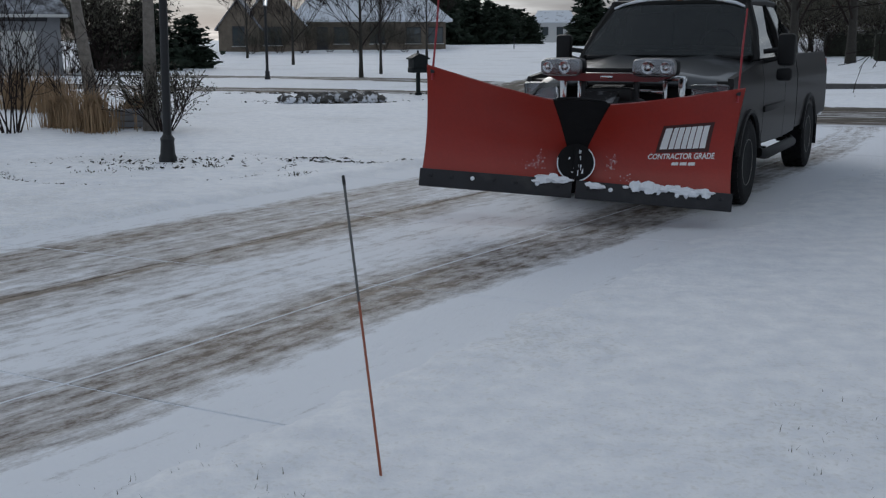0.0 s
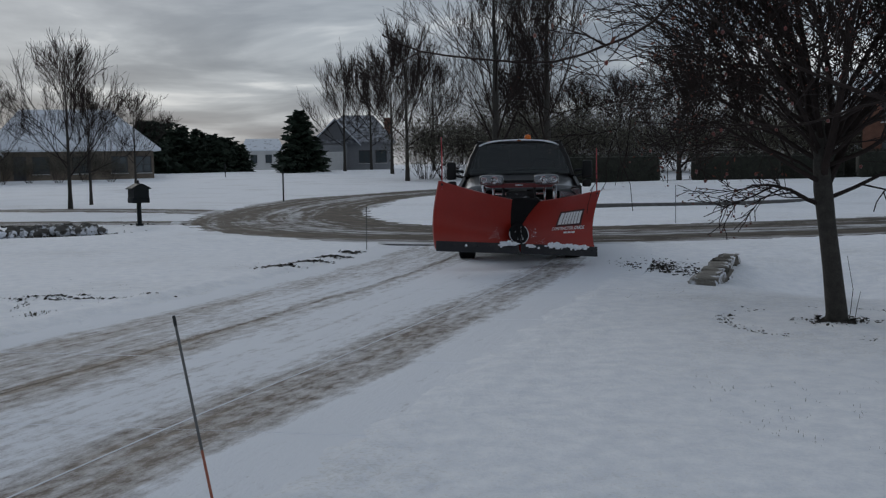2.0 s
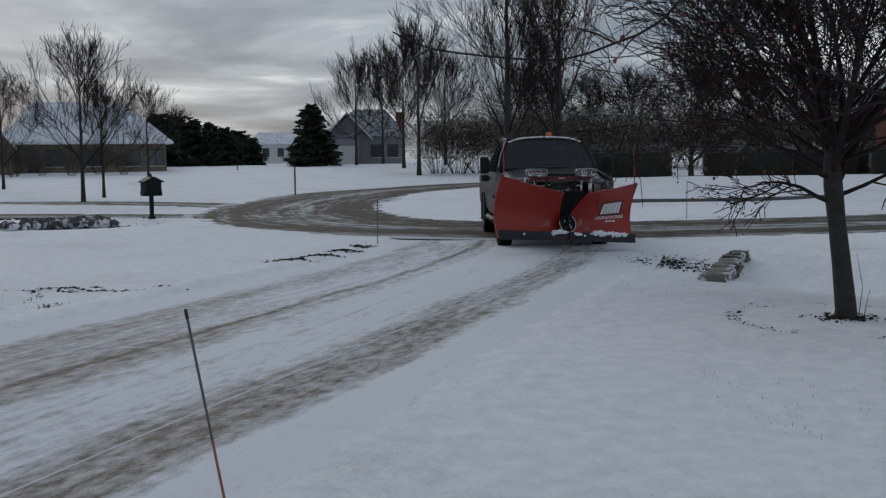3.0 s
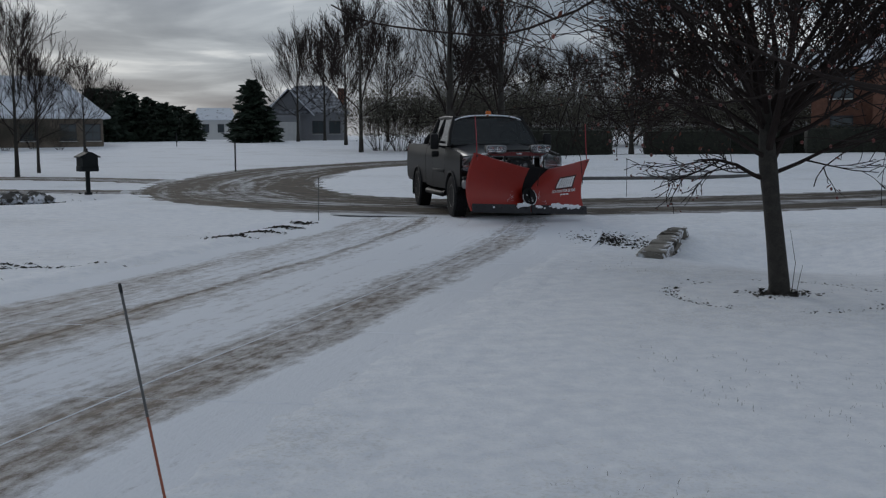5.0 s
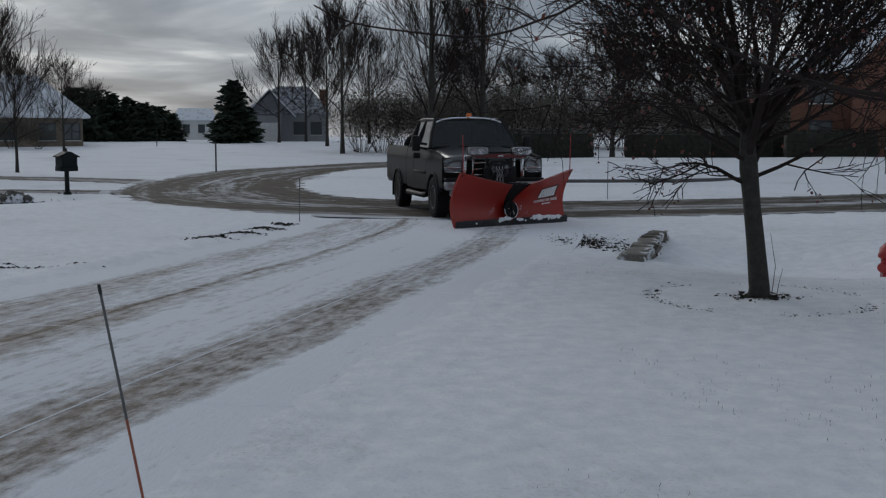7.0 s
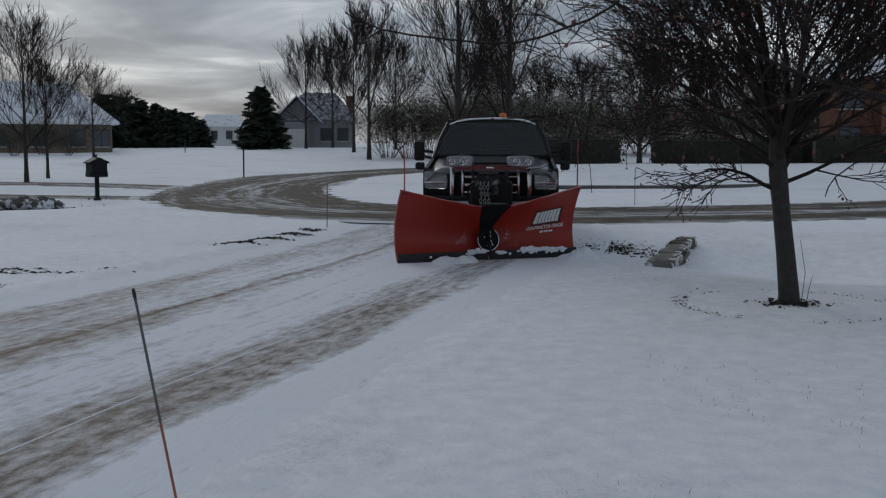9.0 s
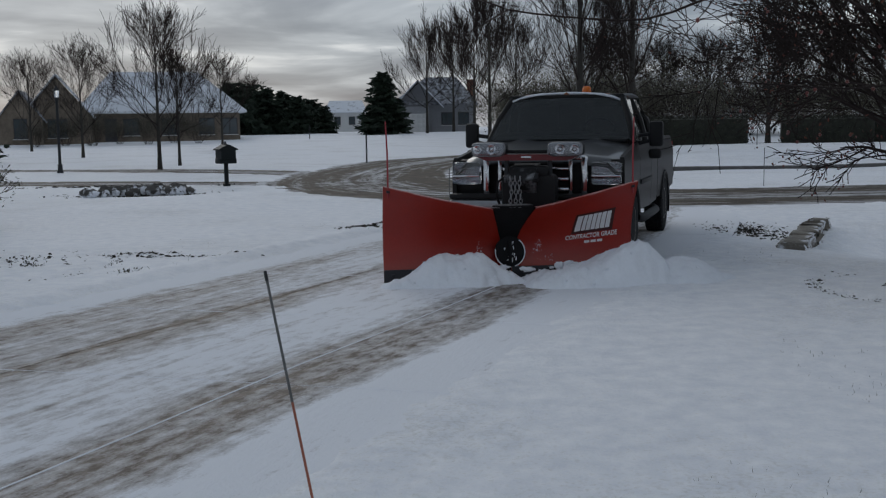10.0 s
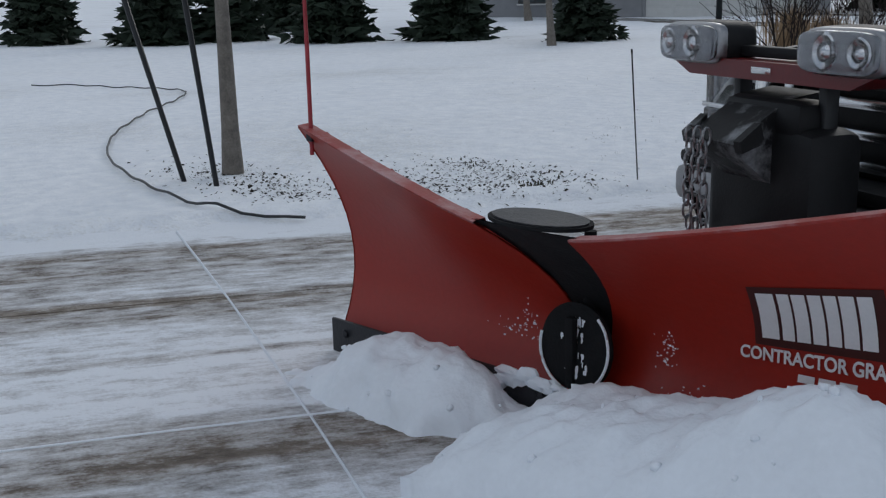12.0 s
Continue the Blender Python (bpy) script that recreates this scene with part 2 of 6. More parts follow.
FIBRE_GREY = material("grey_rod", (0.10, 0.10, 0.10), 0.6, var=0.2)
RED = material("hydrant_red", (0.36, 0.02, 0.02), 0.4, var=0.15, bump=0.1)
PLOW_RED = material("plow_red", (0.31, 0.018, 0.009), 0.36, var=0.14, scale=2.2, fine=40, bump=0.12, second=(0.26, 0.028, 0.017), patch=(0.5, 0.85))
FROSTED_RED = material("frosted_red", (0.30, 0.022, 0.014), 0.5, var=0.2, scale=5, bump=0.2, second=(0.50, 0.40, 0.40), patch=(0.46, 0.72))
DARK_RED = material("headgear_red", (0.13, 0.007, 0.009), 0.35, var=0.2, bump=0.05)
STEEL = material("worn_steel", (0.013, 0.013, 0.017), 0.55, 0.1, var=0.4, scale=9, second=(0.04, 0.036, 0.034), patch=(0.55, 0.8), bump=0.3)
RUBBER = material("rubber", (0.009, 0.009, 0.010), 0.8, var=0.3, scale=12, bump=0.3, spec=0.2)
PAINT = material("truck_paint", (0.015, 0.0145, 0.0145), 0.42, 0.0, var=0.12, scale=1.2, fine=200, bump=0.01, coat=0.06, spec=0.12)
HOOD_PAINT = material("dusted_paint", (0.018, 0.0175, 0.0175), 0.30, 0.1, var=0.12, scale=2.4, fine=120, bump=0.03, coat=0.6, second=(0.30, 0.31, 0.33), patch=(0.55, 0.82))
PLASTIC = material("black_plastic", (0.009, 0.009, 0.010), 0.55, var=0.25, scale=10, bump=0.1, spec=0.25)
DUSTED = material("dusted_black", (0.010, 0.010, 0.011), 0.6, var=0.25, scale=7, bump=0.2, spec=0.25, second=(0.42, 0.43, 0.45), patch=(0.56, 0.80))
CHROME = material("chrome", (0.62, 0.62, 0.63), 0.16, 1.0, var=0.08, scale=6, bump=0.02)
STEEL_BRIGHT = material("dull_chrome", (0.30, 0.30, 0.31), 0.35, 0.9, var=0.2, scale=6, bump=0.05)
RIM = material("alloy", (0.36, 0.35, 0.33), 0.35, 0.9, var=0.2, scale=9, bump=0.05)
CHAIN = material("chain", (0.33, 0.33, 0.34), 0.4, 0.9, var=0.2)
WHITE = material("white_decal", (0.78, 0.78, 0.78), 0.5, var=0.06, bump=0.0)
DECAL = material("dark_decal", (0.055, 0.012, 0.010), 0.5, var=0.15, bump=0.0)
LAMP_AMBER = material("smoked_amber", (0.20, 0.06, 0.02), 0.3, var=0.1, bump=0.0)
AMBER = material("amber_lens", (0.75, 0.16, 0.01), 0.25, var=0.1, bump=0.0)
SEAT = material("seat_cloth", (0.05, 0.05, 0.05), 0.9, var=0.2)
SCREEN = glassy("windscreen_glass", (0.085, 0.10, 0.098), 0.03, 0.85)
GLASS = glassy("tinted_glass", (0.020, 0.024, 0.024), 0.03, 0.4)
CLEAR = glassy("clear_lens", (0.92, 0.93, 0.95), 0.06)
REFLECTOR = material("reflector", (0.24, 0.245, 0.26), 0.22, 0.8, var=0.05, bump=0.0)
ROOF = material("snowy_shingle", (0.10, 0.10, 0.11), 0.9, var=0.25, scale=3, second=(0.70, 0.73, 0.78), patch=(0.28, 0.44), bump=0.4)
THIN_ROOF = material("dusted_shingle", (0.085, 0.085, 0.09), 0.9, var=0.3, scale=4, second=(0.42, 0.44, 0.48), patch=(0.42, 0.66), bump=0.4)
TAN_STONE = material("tan_masonry", (0.165, 0.135, 0.105), 0.9, var=0.4, scale=2.5, fine=14, bump=0.5)
BRICK = material("red_brick", (0.16, 0.075, 0.05), 0.9, var=0.35, scale=3, fine=18, bump=0.4)
SIDING = material("grey_siding", (0.24, 0.245, 0.26), 0.8, var=0.1, scale=3, bump=0.1)
PALE = material("pale_paint", (0.55, 0.55, 0.54), 0.7, var=0.06, bump=0.05)
TRIM = material("dark_trim", (0.05, 0.05, 0.055), 0.7, var=0.15)
WINDOW = glassy("window_glass", (0.10, 0.12, 0.13), 0.05, 0.3)
PATCH = material("mulch_and_crease_shade", (0.035, 0.030, 0.024), 0.95, var=0.5, scale=20, bump=0.9)


# ---------------------------------------------------------------- mesh tools
class Shape:
    """Gathers vertices and faces for one mesh."""

    def __init__(self):
        self.v, self.f = [], []

    def put(self, verts, faces, m=None):
        k = len(self.v)
        self.v += [tuple(m @ Vector(p)) for p in verts] if m else [tuple(p) for p in verts]
        self.f += [tuple(i + k for i in q) for q in faces]
        return self

    def box(self, c, s, r=0.012, m=None):
        bm = bmesh.new()
        bmesh.ops.create_cube(bm, size=1)
        for p in bm.verts:
            p.co = Vector((p.co.x * s[0], p.co.y * s[1], p.co.z * s[2]))
        r = min(r, 0.45 * min(s))
        if r > 0:
            bmesh.ops.bevel(bm, geom=bm.edges[:], offset=r, segments=2, profile=0.5, affect="EDGES")
        bm.verts.index_update()
        at = Matrix.Translation(c)
        self.put([p.co for p in bm.verts], [[p.index for p in q.verts] for q in bm.faces], (m @ at) if m else at)
        bm.free()
        return self

    def tube(self, pts, radii, n=8, caps=True, m=None):
        pts = [Vector(p) for p in pts]
        if not hasattr(radii, "__len__"):
            radii = [radii] * len(pts)
        verts, faces = [], []
        for i, p in enumerate(pts):
            d = (pts[min(i + 1, len(pts) - 1)] - pts[max(i - 1, 0)]).normalized()
            a = d.cross(Vector((0.31, 0.17, 0.93)) if abs(d.z) < 0.9 else Vector((0.93, 0.31, 0.1))).normalized()
            b = d.cross(a)
            for j in range(n):
                w = 2 * math.pi * j / n
                verts.append(p + (a * math.cos(w) + b * math.sin(w)) * radii[i])
        for i in range(len(pts) - 1):
            for j in range(n):
                k = (j + 1) % n
                faces.append((i * n + j, i * n + k, (i + 1) * n + k, (i + 1) * n + j))
        if caps:
            faces.append(tuple(range(n))[::-1])
            faces.append(tuple((len(pts) - 1) * n + j for j in range(n)))
        return self.put(verts, faces, m)

    def lathe(self, profile, n=24, m=None):
        """profile: radius, height along z."""
        verts, faces = [], []
        for r, z in profile:
            for j in range(n):
                w = 2 * math.pi * j / n
                verts.append((r * math.cos(w), r * math.sin(w), z))
        for i in range(len(profile) - 1):
            for j in range(n):
                k = (j + 1) % n
                faces.append((i * n + j, i * n + k, (i + 1) * n + k, (i + 1) * n + j))
        faces.append(tuple(range(n))[::-1])
        faces.append(tuple((len(profile) - 1) * n + j for j in range(n)))
        return self.put(verts, faces, m)

    def plate(self, outline, h0, h1, m=None):
        """An outline in x, y raised from h0 to h1."""
        n = len(outline)
        verts = [(x, y, h0) for x, y in outline] + [(x, y, h1) for x, y in outline]
        faces = [tuple(range(n))[::-1], tuple(range(n, 2 * n))] + [(i, (i + 1) % n, n + (i + 1) % n, n + i) for i in range(n)]
        return self.put(verts, faces, m)

    def mesh(self, name, mat, smooth=40):
        me = bpy.data.meshes.new(name)
        me.from_pydata(self.v, [], self.f)
        me.update()
        bm = bmesh.new(); bm.from_mesh(me)
        if len(bm.faces) < 60000:
            bmesh.ops.recalc_face_normals(bm, faces=bm.faces[:])
        bm.to_mesh(me); bm.free()
        me.materials.append(mat)
        if smooth:
            me.shade_smooth()
            me.set_sharp_from_angle(angle=radians(smooth))
        return me


def part(name, shape, mat, parent, label="", m=None, smooth=40):
    ob = new(name, shape.mesh(name, mat, smooth) if isinstance(shape, Shape) else shape)
    ob.parent = parent
    if m:
        ob.matrix_basis = m
    return tagged(ob, label)


def thing(name, m, label, category, group="", kind=""):
    ob = new(name)
    ob.empty_display_size = 0.2
    ob.matrix_basis = m
    return tagged(ob, label, category, group, kind)


def single(name, shape, mat, m, label, category, group="", kind="", smooth=40):
    ob = new(name, shape.mesh(name, mat, smooth))
    ob.matrix_basis = m
    return tagged(ob, label, category, group, kind)


def smoothstep(a, b, x):
    t = np.clip((np.asarray(x, float) - a) / (b - a), 0, 1)
    return t * t * (3 - 2 * t)


def spline(points, step=0.25):
    """An even Catmull-Rom line through points of the plan."""
    P = np.array(points, float)
    P = np.vstack([2 * P[0] - P[1], P, 2 * P[-1] - P[-2]])
    out = []
    for i in range(1, len(P) - 2):
        n = max(2, int(np.linalg.norm(P[i + 1] - P[i]) / step))
        for k in range(n):
            t = k / n
            out.append(0.5 * (2 * P[i] + (P[i + 1] - P[i - 1]) * t + (2 * P[i - 1] - 5 * P[i] + 4 * P[i + 1] - P[i + 2]) * t * t
                              + (3 * P[i] - P[i - 1] - 3 * P[i + 1] + P[i + 2]) * t ** 3))
    out.append(P[-2])
    return np.array(out)


# ---------------------------------------------------------------- ground
DRIVE = spline([(-9.4, -8.0), (-7.2, -3.5), (-5.1, 0.4), (-4.08, 2.42), (-2.975, 4.52), (-1.79, 7.26), (-0.85, 9.29), (0.6, 12.6), (2.0, 16.0), (3.0, 19.2), (3.5, 22.0)])
ROAD = spline([(95, 62), (45, 36), (28, 28.6), (17, 24.7), (9.5, 22.9), (4.5, 23.0), (0.9, 25.3), (-0.9, 29.5), (-1.2, 35), (-0.2, 44), (3.5, 55), (13, 65), (40, 76), (110, 90)], 0.5)
LANE = spline([(-1.2, 35.0), (-4.5, 38.5), (-9, 41.8), (-18, 44), (-45, 48)], 0.5)
APRON = spline([(-0.5, 28.0), (-3.2, 30.2), (-7, 31.6), (-16, 34.0), (-32, 39)], 0.5)
LEFT, RIGHT = -1.85, 2.75


def across(line, x, y):
    """Signed metres to the right of a line, and metres along it."""
    d = np.gradient(line, axis=0)
    d /= np.linalg.norm(d, axis=1)[:, None]
    s = np.r_[0, np.cumsum(np.linalg.norm(np.diff(line, axis=0), axis=1))]
    side, run = np.empty(len(x)), np.empty(len(x))
    for a in range(0, len(x), 20000):
        dx_, dy_ = x[a:a + 20000, None] - line[:, 0], y[a:a + 20000, None] - line[:, 1]
        i = np.argmin(dx_ ** 2 + dy_ ** 2, axis=1)
        r = np.arange(len(i))
        side[a:a + 20000] = dx_[r, i] * d[i, 1] - dy_[r, i] * d[i, 0]
        dist = np.sqrt(dx_[r, i] ** 2 + dy_[r, i] ** 2)
        side[a:a + 20000] = np.sign(side[a:a + 20000]) * dist
        run[a:a + 20000] = s[i]
    return side, run


def waves(x, y, size, seed):
    """Cheap smooth noise in -1..1."""
    rng = np.random.RandomState(seed)
    out = np.zeros_like(x)
    for k in range(7):
        a, p = rng.uniform(0, 2 * math.pi, 2)
        f = rng.uniform(0.6, 1.8) * 2 * math.pi / size
        out += np.sin(f * (x * math.cos(a) + y * math.sin(a)) + p)
    return out / 4.0


def land(y):
    return 1.0 * smoothstep(50, 125, y)


CREASES = [(spline(c, 0.3), deep, wide) for c, deep, wide in (
    (((-9.5, 13.2), (-6.0, 15.0), (-3.4, 15.4), (-2.0, 15.8), (-0.9, 17.6), (-0.2, 19.8)), -0.045, 0.16),
    (((-9.0, 11.0), (-5.6, 13.9), (-3.4, 13.45), (-2.0, 12.8), (-1.5, 14.0), (-0.6, 16.2)), -0.035, 0.10),
    (((-14.0, 20.0), (-8.0, 20.8), (-5.0, 21.0), (-3.0, 24.0), (-2.6, 26.8)), -0.05, 0.25),
    (((-16.0, 31.0), (-9.6, 31.9), (-7.0, 34.3), (-4.9, 34.8)), -0.09, 0.22))]
RINGS = ((-4.85, 12.3, 1.75), (5.3, 9.5, 1.05))


def height(x, y):
    x, y = np.atleast_1d(np.asarray(x, float)), np.atleast_1d(np.asarray(y, float))
    z = land(y) + 0.022 + 0.007 * waves(x, y, 2.2, 1) + 0.0025 * waves(x, y, 0.55, 2) + 0.003 * waves(x, y, 0.16, 9) * (np.hypot(x, y) < 9) + 0.05 * waves(x, y, 14, 3) * smoothstep(6, 20, np.hypot(x, y))
    # drainage dip with rocks beside the far mailbox, and the bank in front of it
    z += -0.12 * np.exp(-(((x + 5.9) / 2.0) ** 2 + ((y - 27.0) / 1.6) ** 2)) + 0.10 * np.exp(-(((x + 3.0) / 2.6) ** 2 + ((y - 22.5) / 2.5) ** 2))
    # swale behind the culvert stones
    z += -0.45 * np.exp(-(((x - 7.6) / 1.7) ** 2 + ((y - 14.2) / 2.2) ** 2))
    # bank across the road
    z += 0.35 * smoothstep(34, 42, y) * smoothstep(7, 14, x) * (1 - smoothstep(55, 75, y))
    for cx, cy, r in RINGS:
        d = np.hypot(x - cx, y - cy)
        z += -0.03 * np.exp(-((d - r) / 0.09) ** 2)
    s, run = across(DRIVE, x, y)
    w = 0.10 * waves(x, y, 1.1, 5) + 0.05 * waves(x, y, 0.3, 6)
    on = smoothstep(LEFT - 0.22, LEFT + 0.12, s + w) * (1 - smoothstep(RIGHT - 0.2, RIGHT + 0.3, s + w)) * (y < 21.5)
    # low banks left by earlier passes
    bank = 0.035 * np.exp(-((s + w - LEFT + 0.35) / 0.22) ** 2) * (y < 20)
    tyre = -0.018 * (np.exp(-((s - 3.25 + 0.4 * w) / 0.11) ** 2) + np.exp(-((s - 3.55 + 0.4 * w) / 0.10) ** 2)) * (y < 20) * 0.6
    for line, half in ((ROAD, 2.7), (LANE, 1.5), (APRON, 1.3)):
        q, _ = across(line, x, y)
        on = np.maximum(on, 1 - smoothstep(half - 0.25, half + 0.15, np.abs(q) + 2.2 * w))
    for line, deep, wide in CREASES:
        k = np.flatnonzero((x > line[:, 0].min() - 1) & (x < line[:, 0].max() + 1) & (y > line[:, 1].min() - 1) & (y < line[:, 1].max() + 1))
        if len(k):
            q, _ = across(line, x[k], y[k])
            z[k] += deep * (0.6 + 0.4 * waves(x[k], y[k], 0.8, 40)) * (np.exp(-(q / wide) ** 2) - 0.5 * np.exp(-((q - 1.6 * wide) / wide) ** 2))
    # rough strip churned by tyres along the lawn's edge
    churn = 0.015 * waves(x, y, 0.34, 31) * waves(x, y, 0.19, 32) * smoothstep(2.2, 2.5, s) * (1 - smoothstep(3.2, 3.9, s)) * (y < 17)
    return (z + bank + tyre + churn) * (1 - on) + (land(y) - 0.02) * on


def level(x, y):
    return float(height(x, y)[0])


def build_ground():
    cx, cy = 0.6, -1.2
    th = np.radians(np.r_[np.arange(-72, 44, 0.30), np.arange(44, 288, 8.0)])
    rr = 0.35 * np.exp(np.arange(0, 8.75, 0.0105))
    n, k = len(rr), len(th)
    X = cx + rr[:, None] * np.sin(th)[None, :]
    Y = cy + rr[:, None] * np.cos(th)[None, :]
    x, y = X.ravel(), Y.ravel()
    z = np.empty_like(x)
    far = (np.hypot(x, y) > 130)
    z[far] = land(y[far]) + 0.03
    z[~far] = height(x[~far], y[~far])
    v = np.column_stack([x, y, z])
    v = np.vstack([v, [[cx, cy, level(cx, cy)]]])
    i, j = np.meshgrid(np.arange(n - 1), np.arange(k), indexing="ij")
    j2 = (j + 1) % k
    q = np.stack([i * k + j, i * k + j2, (i + 1) * k + j2, (i + 1) * k + j], -1).reshape(-1, 4)
    q = q[:, ::-1]
    tri = np.column_stack([np.full(k, n * k), (np.arange(k) + 1) % k, np.arange(k)])
    me = bpy.data.meshes.new("ground")
    me.from_pydata(v.tolist(), [], q.tolist() + tri.tolist())
    me.update()
    me.materials.append(LAWN)
    me.shade_smooth()
    return tagged(new("ground", me), "thin fresh snow over a wide lawn with grass tips", "ground", kind="structure")


def ribbon(name, line, half, mat, label, z, parts=6):
    d = np.gradient(line, axis=0); d /= np.linalg.norm(d, axis=1)[:, None]
    s = np.r_[0, np.cumsum(np.linalg.norm(np.diff(line, axis=0), axis=1))]
    verts, uv, faces = [], [], []
    for i, p in enumerate(line):
        for j in range(parts + 1):
            a = -half + 2 * half * j / parts
            verts.append((p[0] + a * d[i, 1], p[1] - a * d[i, 0], float(land(p[1])) + z))
            uv.append((a, s[i]))
    m = parts + 1
    for i in range(len(line) - 1):
        for j in range(parts):
            faces.append((i * m + j, i * m + j + 1, (i + 1) * m + j + 1, (i + 1) * m + j))
    me = bpy.data.meshes.new(name)
    me.from_pydata(verts, [], faces); me.update()
    layer = me.uv_layers.new(name="UVMap")
    for l in me.loops:
        layer.data[l.index].uv = uv[l.vertex_index]
    me.materials.append(mat)
    return tagged(new(name, me), label, "road", kind="structure")


build_ground()
ribbon("road", ROAD, 3.1, ASPHALT, "curving residential road with wet asphalt and packed snow streaks", 0.008, 10)
ribbon("road_lane", LANE, 1.7, ASPHALT, "side lane joining the bend under packed snow", 0.004, 6)
ribbon("road_apron", APRON, 1.5, ASPHALT, "neighbouring drive with tyre marks in snow", 0.0, 6)


# ---------------------------------------------------------------- the truck
TRUCK = [  # seconds, front axle x, y, heading, right wing, left wing, plow lift (degrees)
    (0.0, 1.236, 10.431, 162.7, 17.6, -23.9, 11.8), (0.5, 1.956, 12.589, 164.0, 19.1, -25.4, 11.5), (1.0, 2.538, 14.319, 164.6, 22.0, -26.0, 10.8),
    (1.5, 3.05, 15.85, 166.9, 22.4, -26.2, 10.6), (2.0, 3.53, 17.30, 170.5, 22.5, -25.6, 10.5), (2.5, 3.95, 18.40, 174.4, 22.8, -24.5, 10.0),
    (3.0, 4.20, 18.95, 177.2, 23.2, -22.8, 9.5), (3.5, 4.337, 19.186, 179.1, 24.0, -21.5, 9.0), (4.5, 4.53, 19.95, 182.8, 23.6, -21.8, 8.6),
    (5.5, 4.631, 20.453, 185.2, 23.2, -22.0, 7.9), (6.0, 4.66, 20.66, 185.6, 23.6, -21.0, 3.4), (6.5, 4.671, 20.746, 185.7, 24.1, -20.5, -0.8),
    (7.0, 4.62, 20.45, 184.9, 24.6, -20.8, -1.0), (7.8, 4.35, 19.00, 180.2, 25.4, -21.2, -1.0), (8.5, 3.922, 17.204, 174.2, 25.6, -21.7, -1.0),
    (9.0, 3.464, 15.842, 169.1, 24.6, -22.0, -1.0), (9.5, 2.830, 14.140, 164.9, 24.6, -22.8, -0.7), (10.0, 2.085, 12.453, 161.6, 23.6, -23.4, -0.6),
    (10.5, 1.369, 10.450, 160.0, 21.5, -22.8, -0.3), (11.0, 0.641, 8.547, 160.2, 21.5, -22.6, 0.3), (11.5, -0.162, 6.497, 159.5, 24.0, -21.8, 0.3),
    (12.0, -1.073, 4.280, 158.4, 24.9, -21.3, 0.0)]
WHEELBASE, TRACK, TYRE = 3.45, 0.865, 0.40
HINGE_Y = 1.988
LENGTH = 1.287


def side_panel(outline, x_out=0.985, thick=0.05):
    """A body side panel from its outline in y, z, bowed gently outwards."""
    bm = bmesh.new()
    f = bm.faces.new([bm.verts.new((0, y, z)) for y, z in outline])
    for z in np.arange(0.5, 1.45, 0.08):
        geom = bm.verts[:] + bm.edges[:] + bm.faces[:]
        bmesh.ops.bisect_plane(bm, geom=geom, plane_co=(0, 0, z), plane_no=(0, 0, 1))
    bmesh.ops.triangulate(bm, faces=bm.faces[:])
    ext = bmesh.ops.extrude_face_region(bm, geom=bm.faces[:])
    inner = {v for v in ext["geom"] if isinstance(v, bmesh.types.BMVert)}
    for v in bm.verts:
        z = v.co.z
        bow = 0.30 * max(0, z - 0.98) ** 2 + 0.22 * max(0, 0.80 - z) ** 2
        crease = 0.012 * math.exp(-((z - 1.16) / 0.03) ** 2)
        v.co.x = x_out - bow + crease - (thick if v in inner else 0)
    bm.verts.index_update()
    s = Shape()
    s.put([v.co for v in bm.verts], [[v.index for v in q.verts] for q in bm.faces])
    bm.free()
    return s


def mirrored(s):
    o = Shape()
    o.v = [(-x, y, z) for x, y, z in s.v]
    o.f = [q[::-1] for q in s.f]
    return o


def arch(cy, r, a0, a1, n=12):
    return [(cy + r * math.cos(radians(a0 + (a1 - a0) * i / n)), 0.40 + r * math.sin(radians(a0 + (a1 - a0) * i / n))) for i in range(n + 1)]


def grid_shape(rows):
    s, n = Shape(), len(rows[0])
    s.v = [tuple(p) for r in rows for p in r]
    s.f = [(i * n + j, i * n + j + 1, (i + 1) * n + j + 1, (i + 1) * n + j) for i in range(len(rows) - 1) for j in range(n - 1)]
    return s


def build_wheel(parent, x, y):
    out = 1 if x > 0 else -1
    wheel = new("wheel")
    wheel.parent = parent
    wheel.matrix_basis = pose(x, y, TYRE)
    tagged(wheel, "all-terrain tyre on an alloy rim")
    turn = pose(0, 0, 0, 0, 90 * out, 0)
    t = Shape().lathe([(0.225, -0.12), (0.30, -0.135), (0.365, -0.13), (0.392, -0.105), (0.398, -0.05), (0.398, 0.05), (0.392, 0.105), (0.365, 0.13), (0.30, 0.135), (0.225, 0.12)], 36, turn)
    for i in range(30):
        for k, zz in enumerate((-0.09, -0.03, 0.03, 0.09)):
            t.box((0.394, 0, zz), (0.022, 0.05, 0.05), 0.003, turn @ pose(0, 0, 0, 0, 0, 12 * i + 6 * (k % 2)))
    part("tyre", t, RUBBER, wheel)
    r = Shape().lathe([(0.226, -0.11), (0.226, 0.11), (0.215, 0.122), (0.20, 0.11), (0.19, 0.05), (0.10, 0.075), (0.06, 0.105), (0.0, 0.108)], 32, turn)
    for i in range(8):
        r.box((0.145, 0, 0.075), (0.11, 0.045, 0.03), 0.01, turn @ pose(0, 0, 0, 0, 0, 45 * i))
    part("rim", r, RIM, wheel)
    return wheel


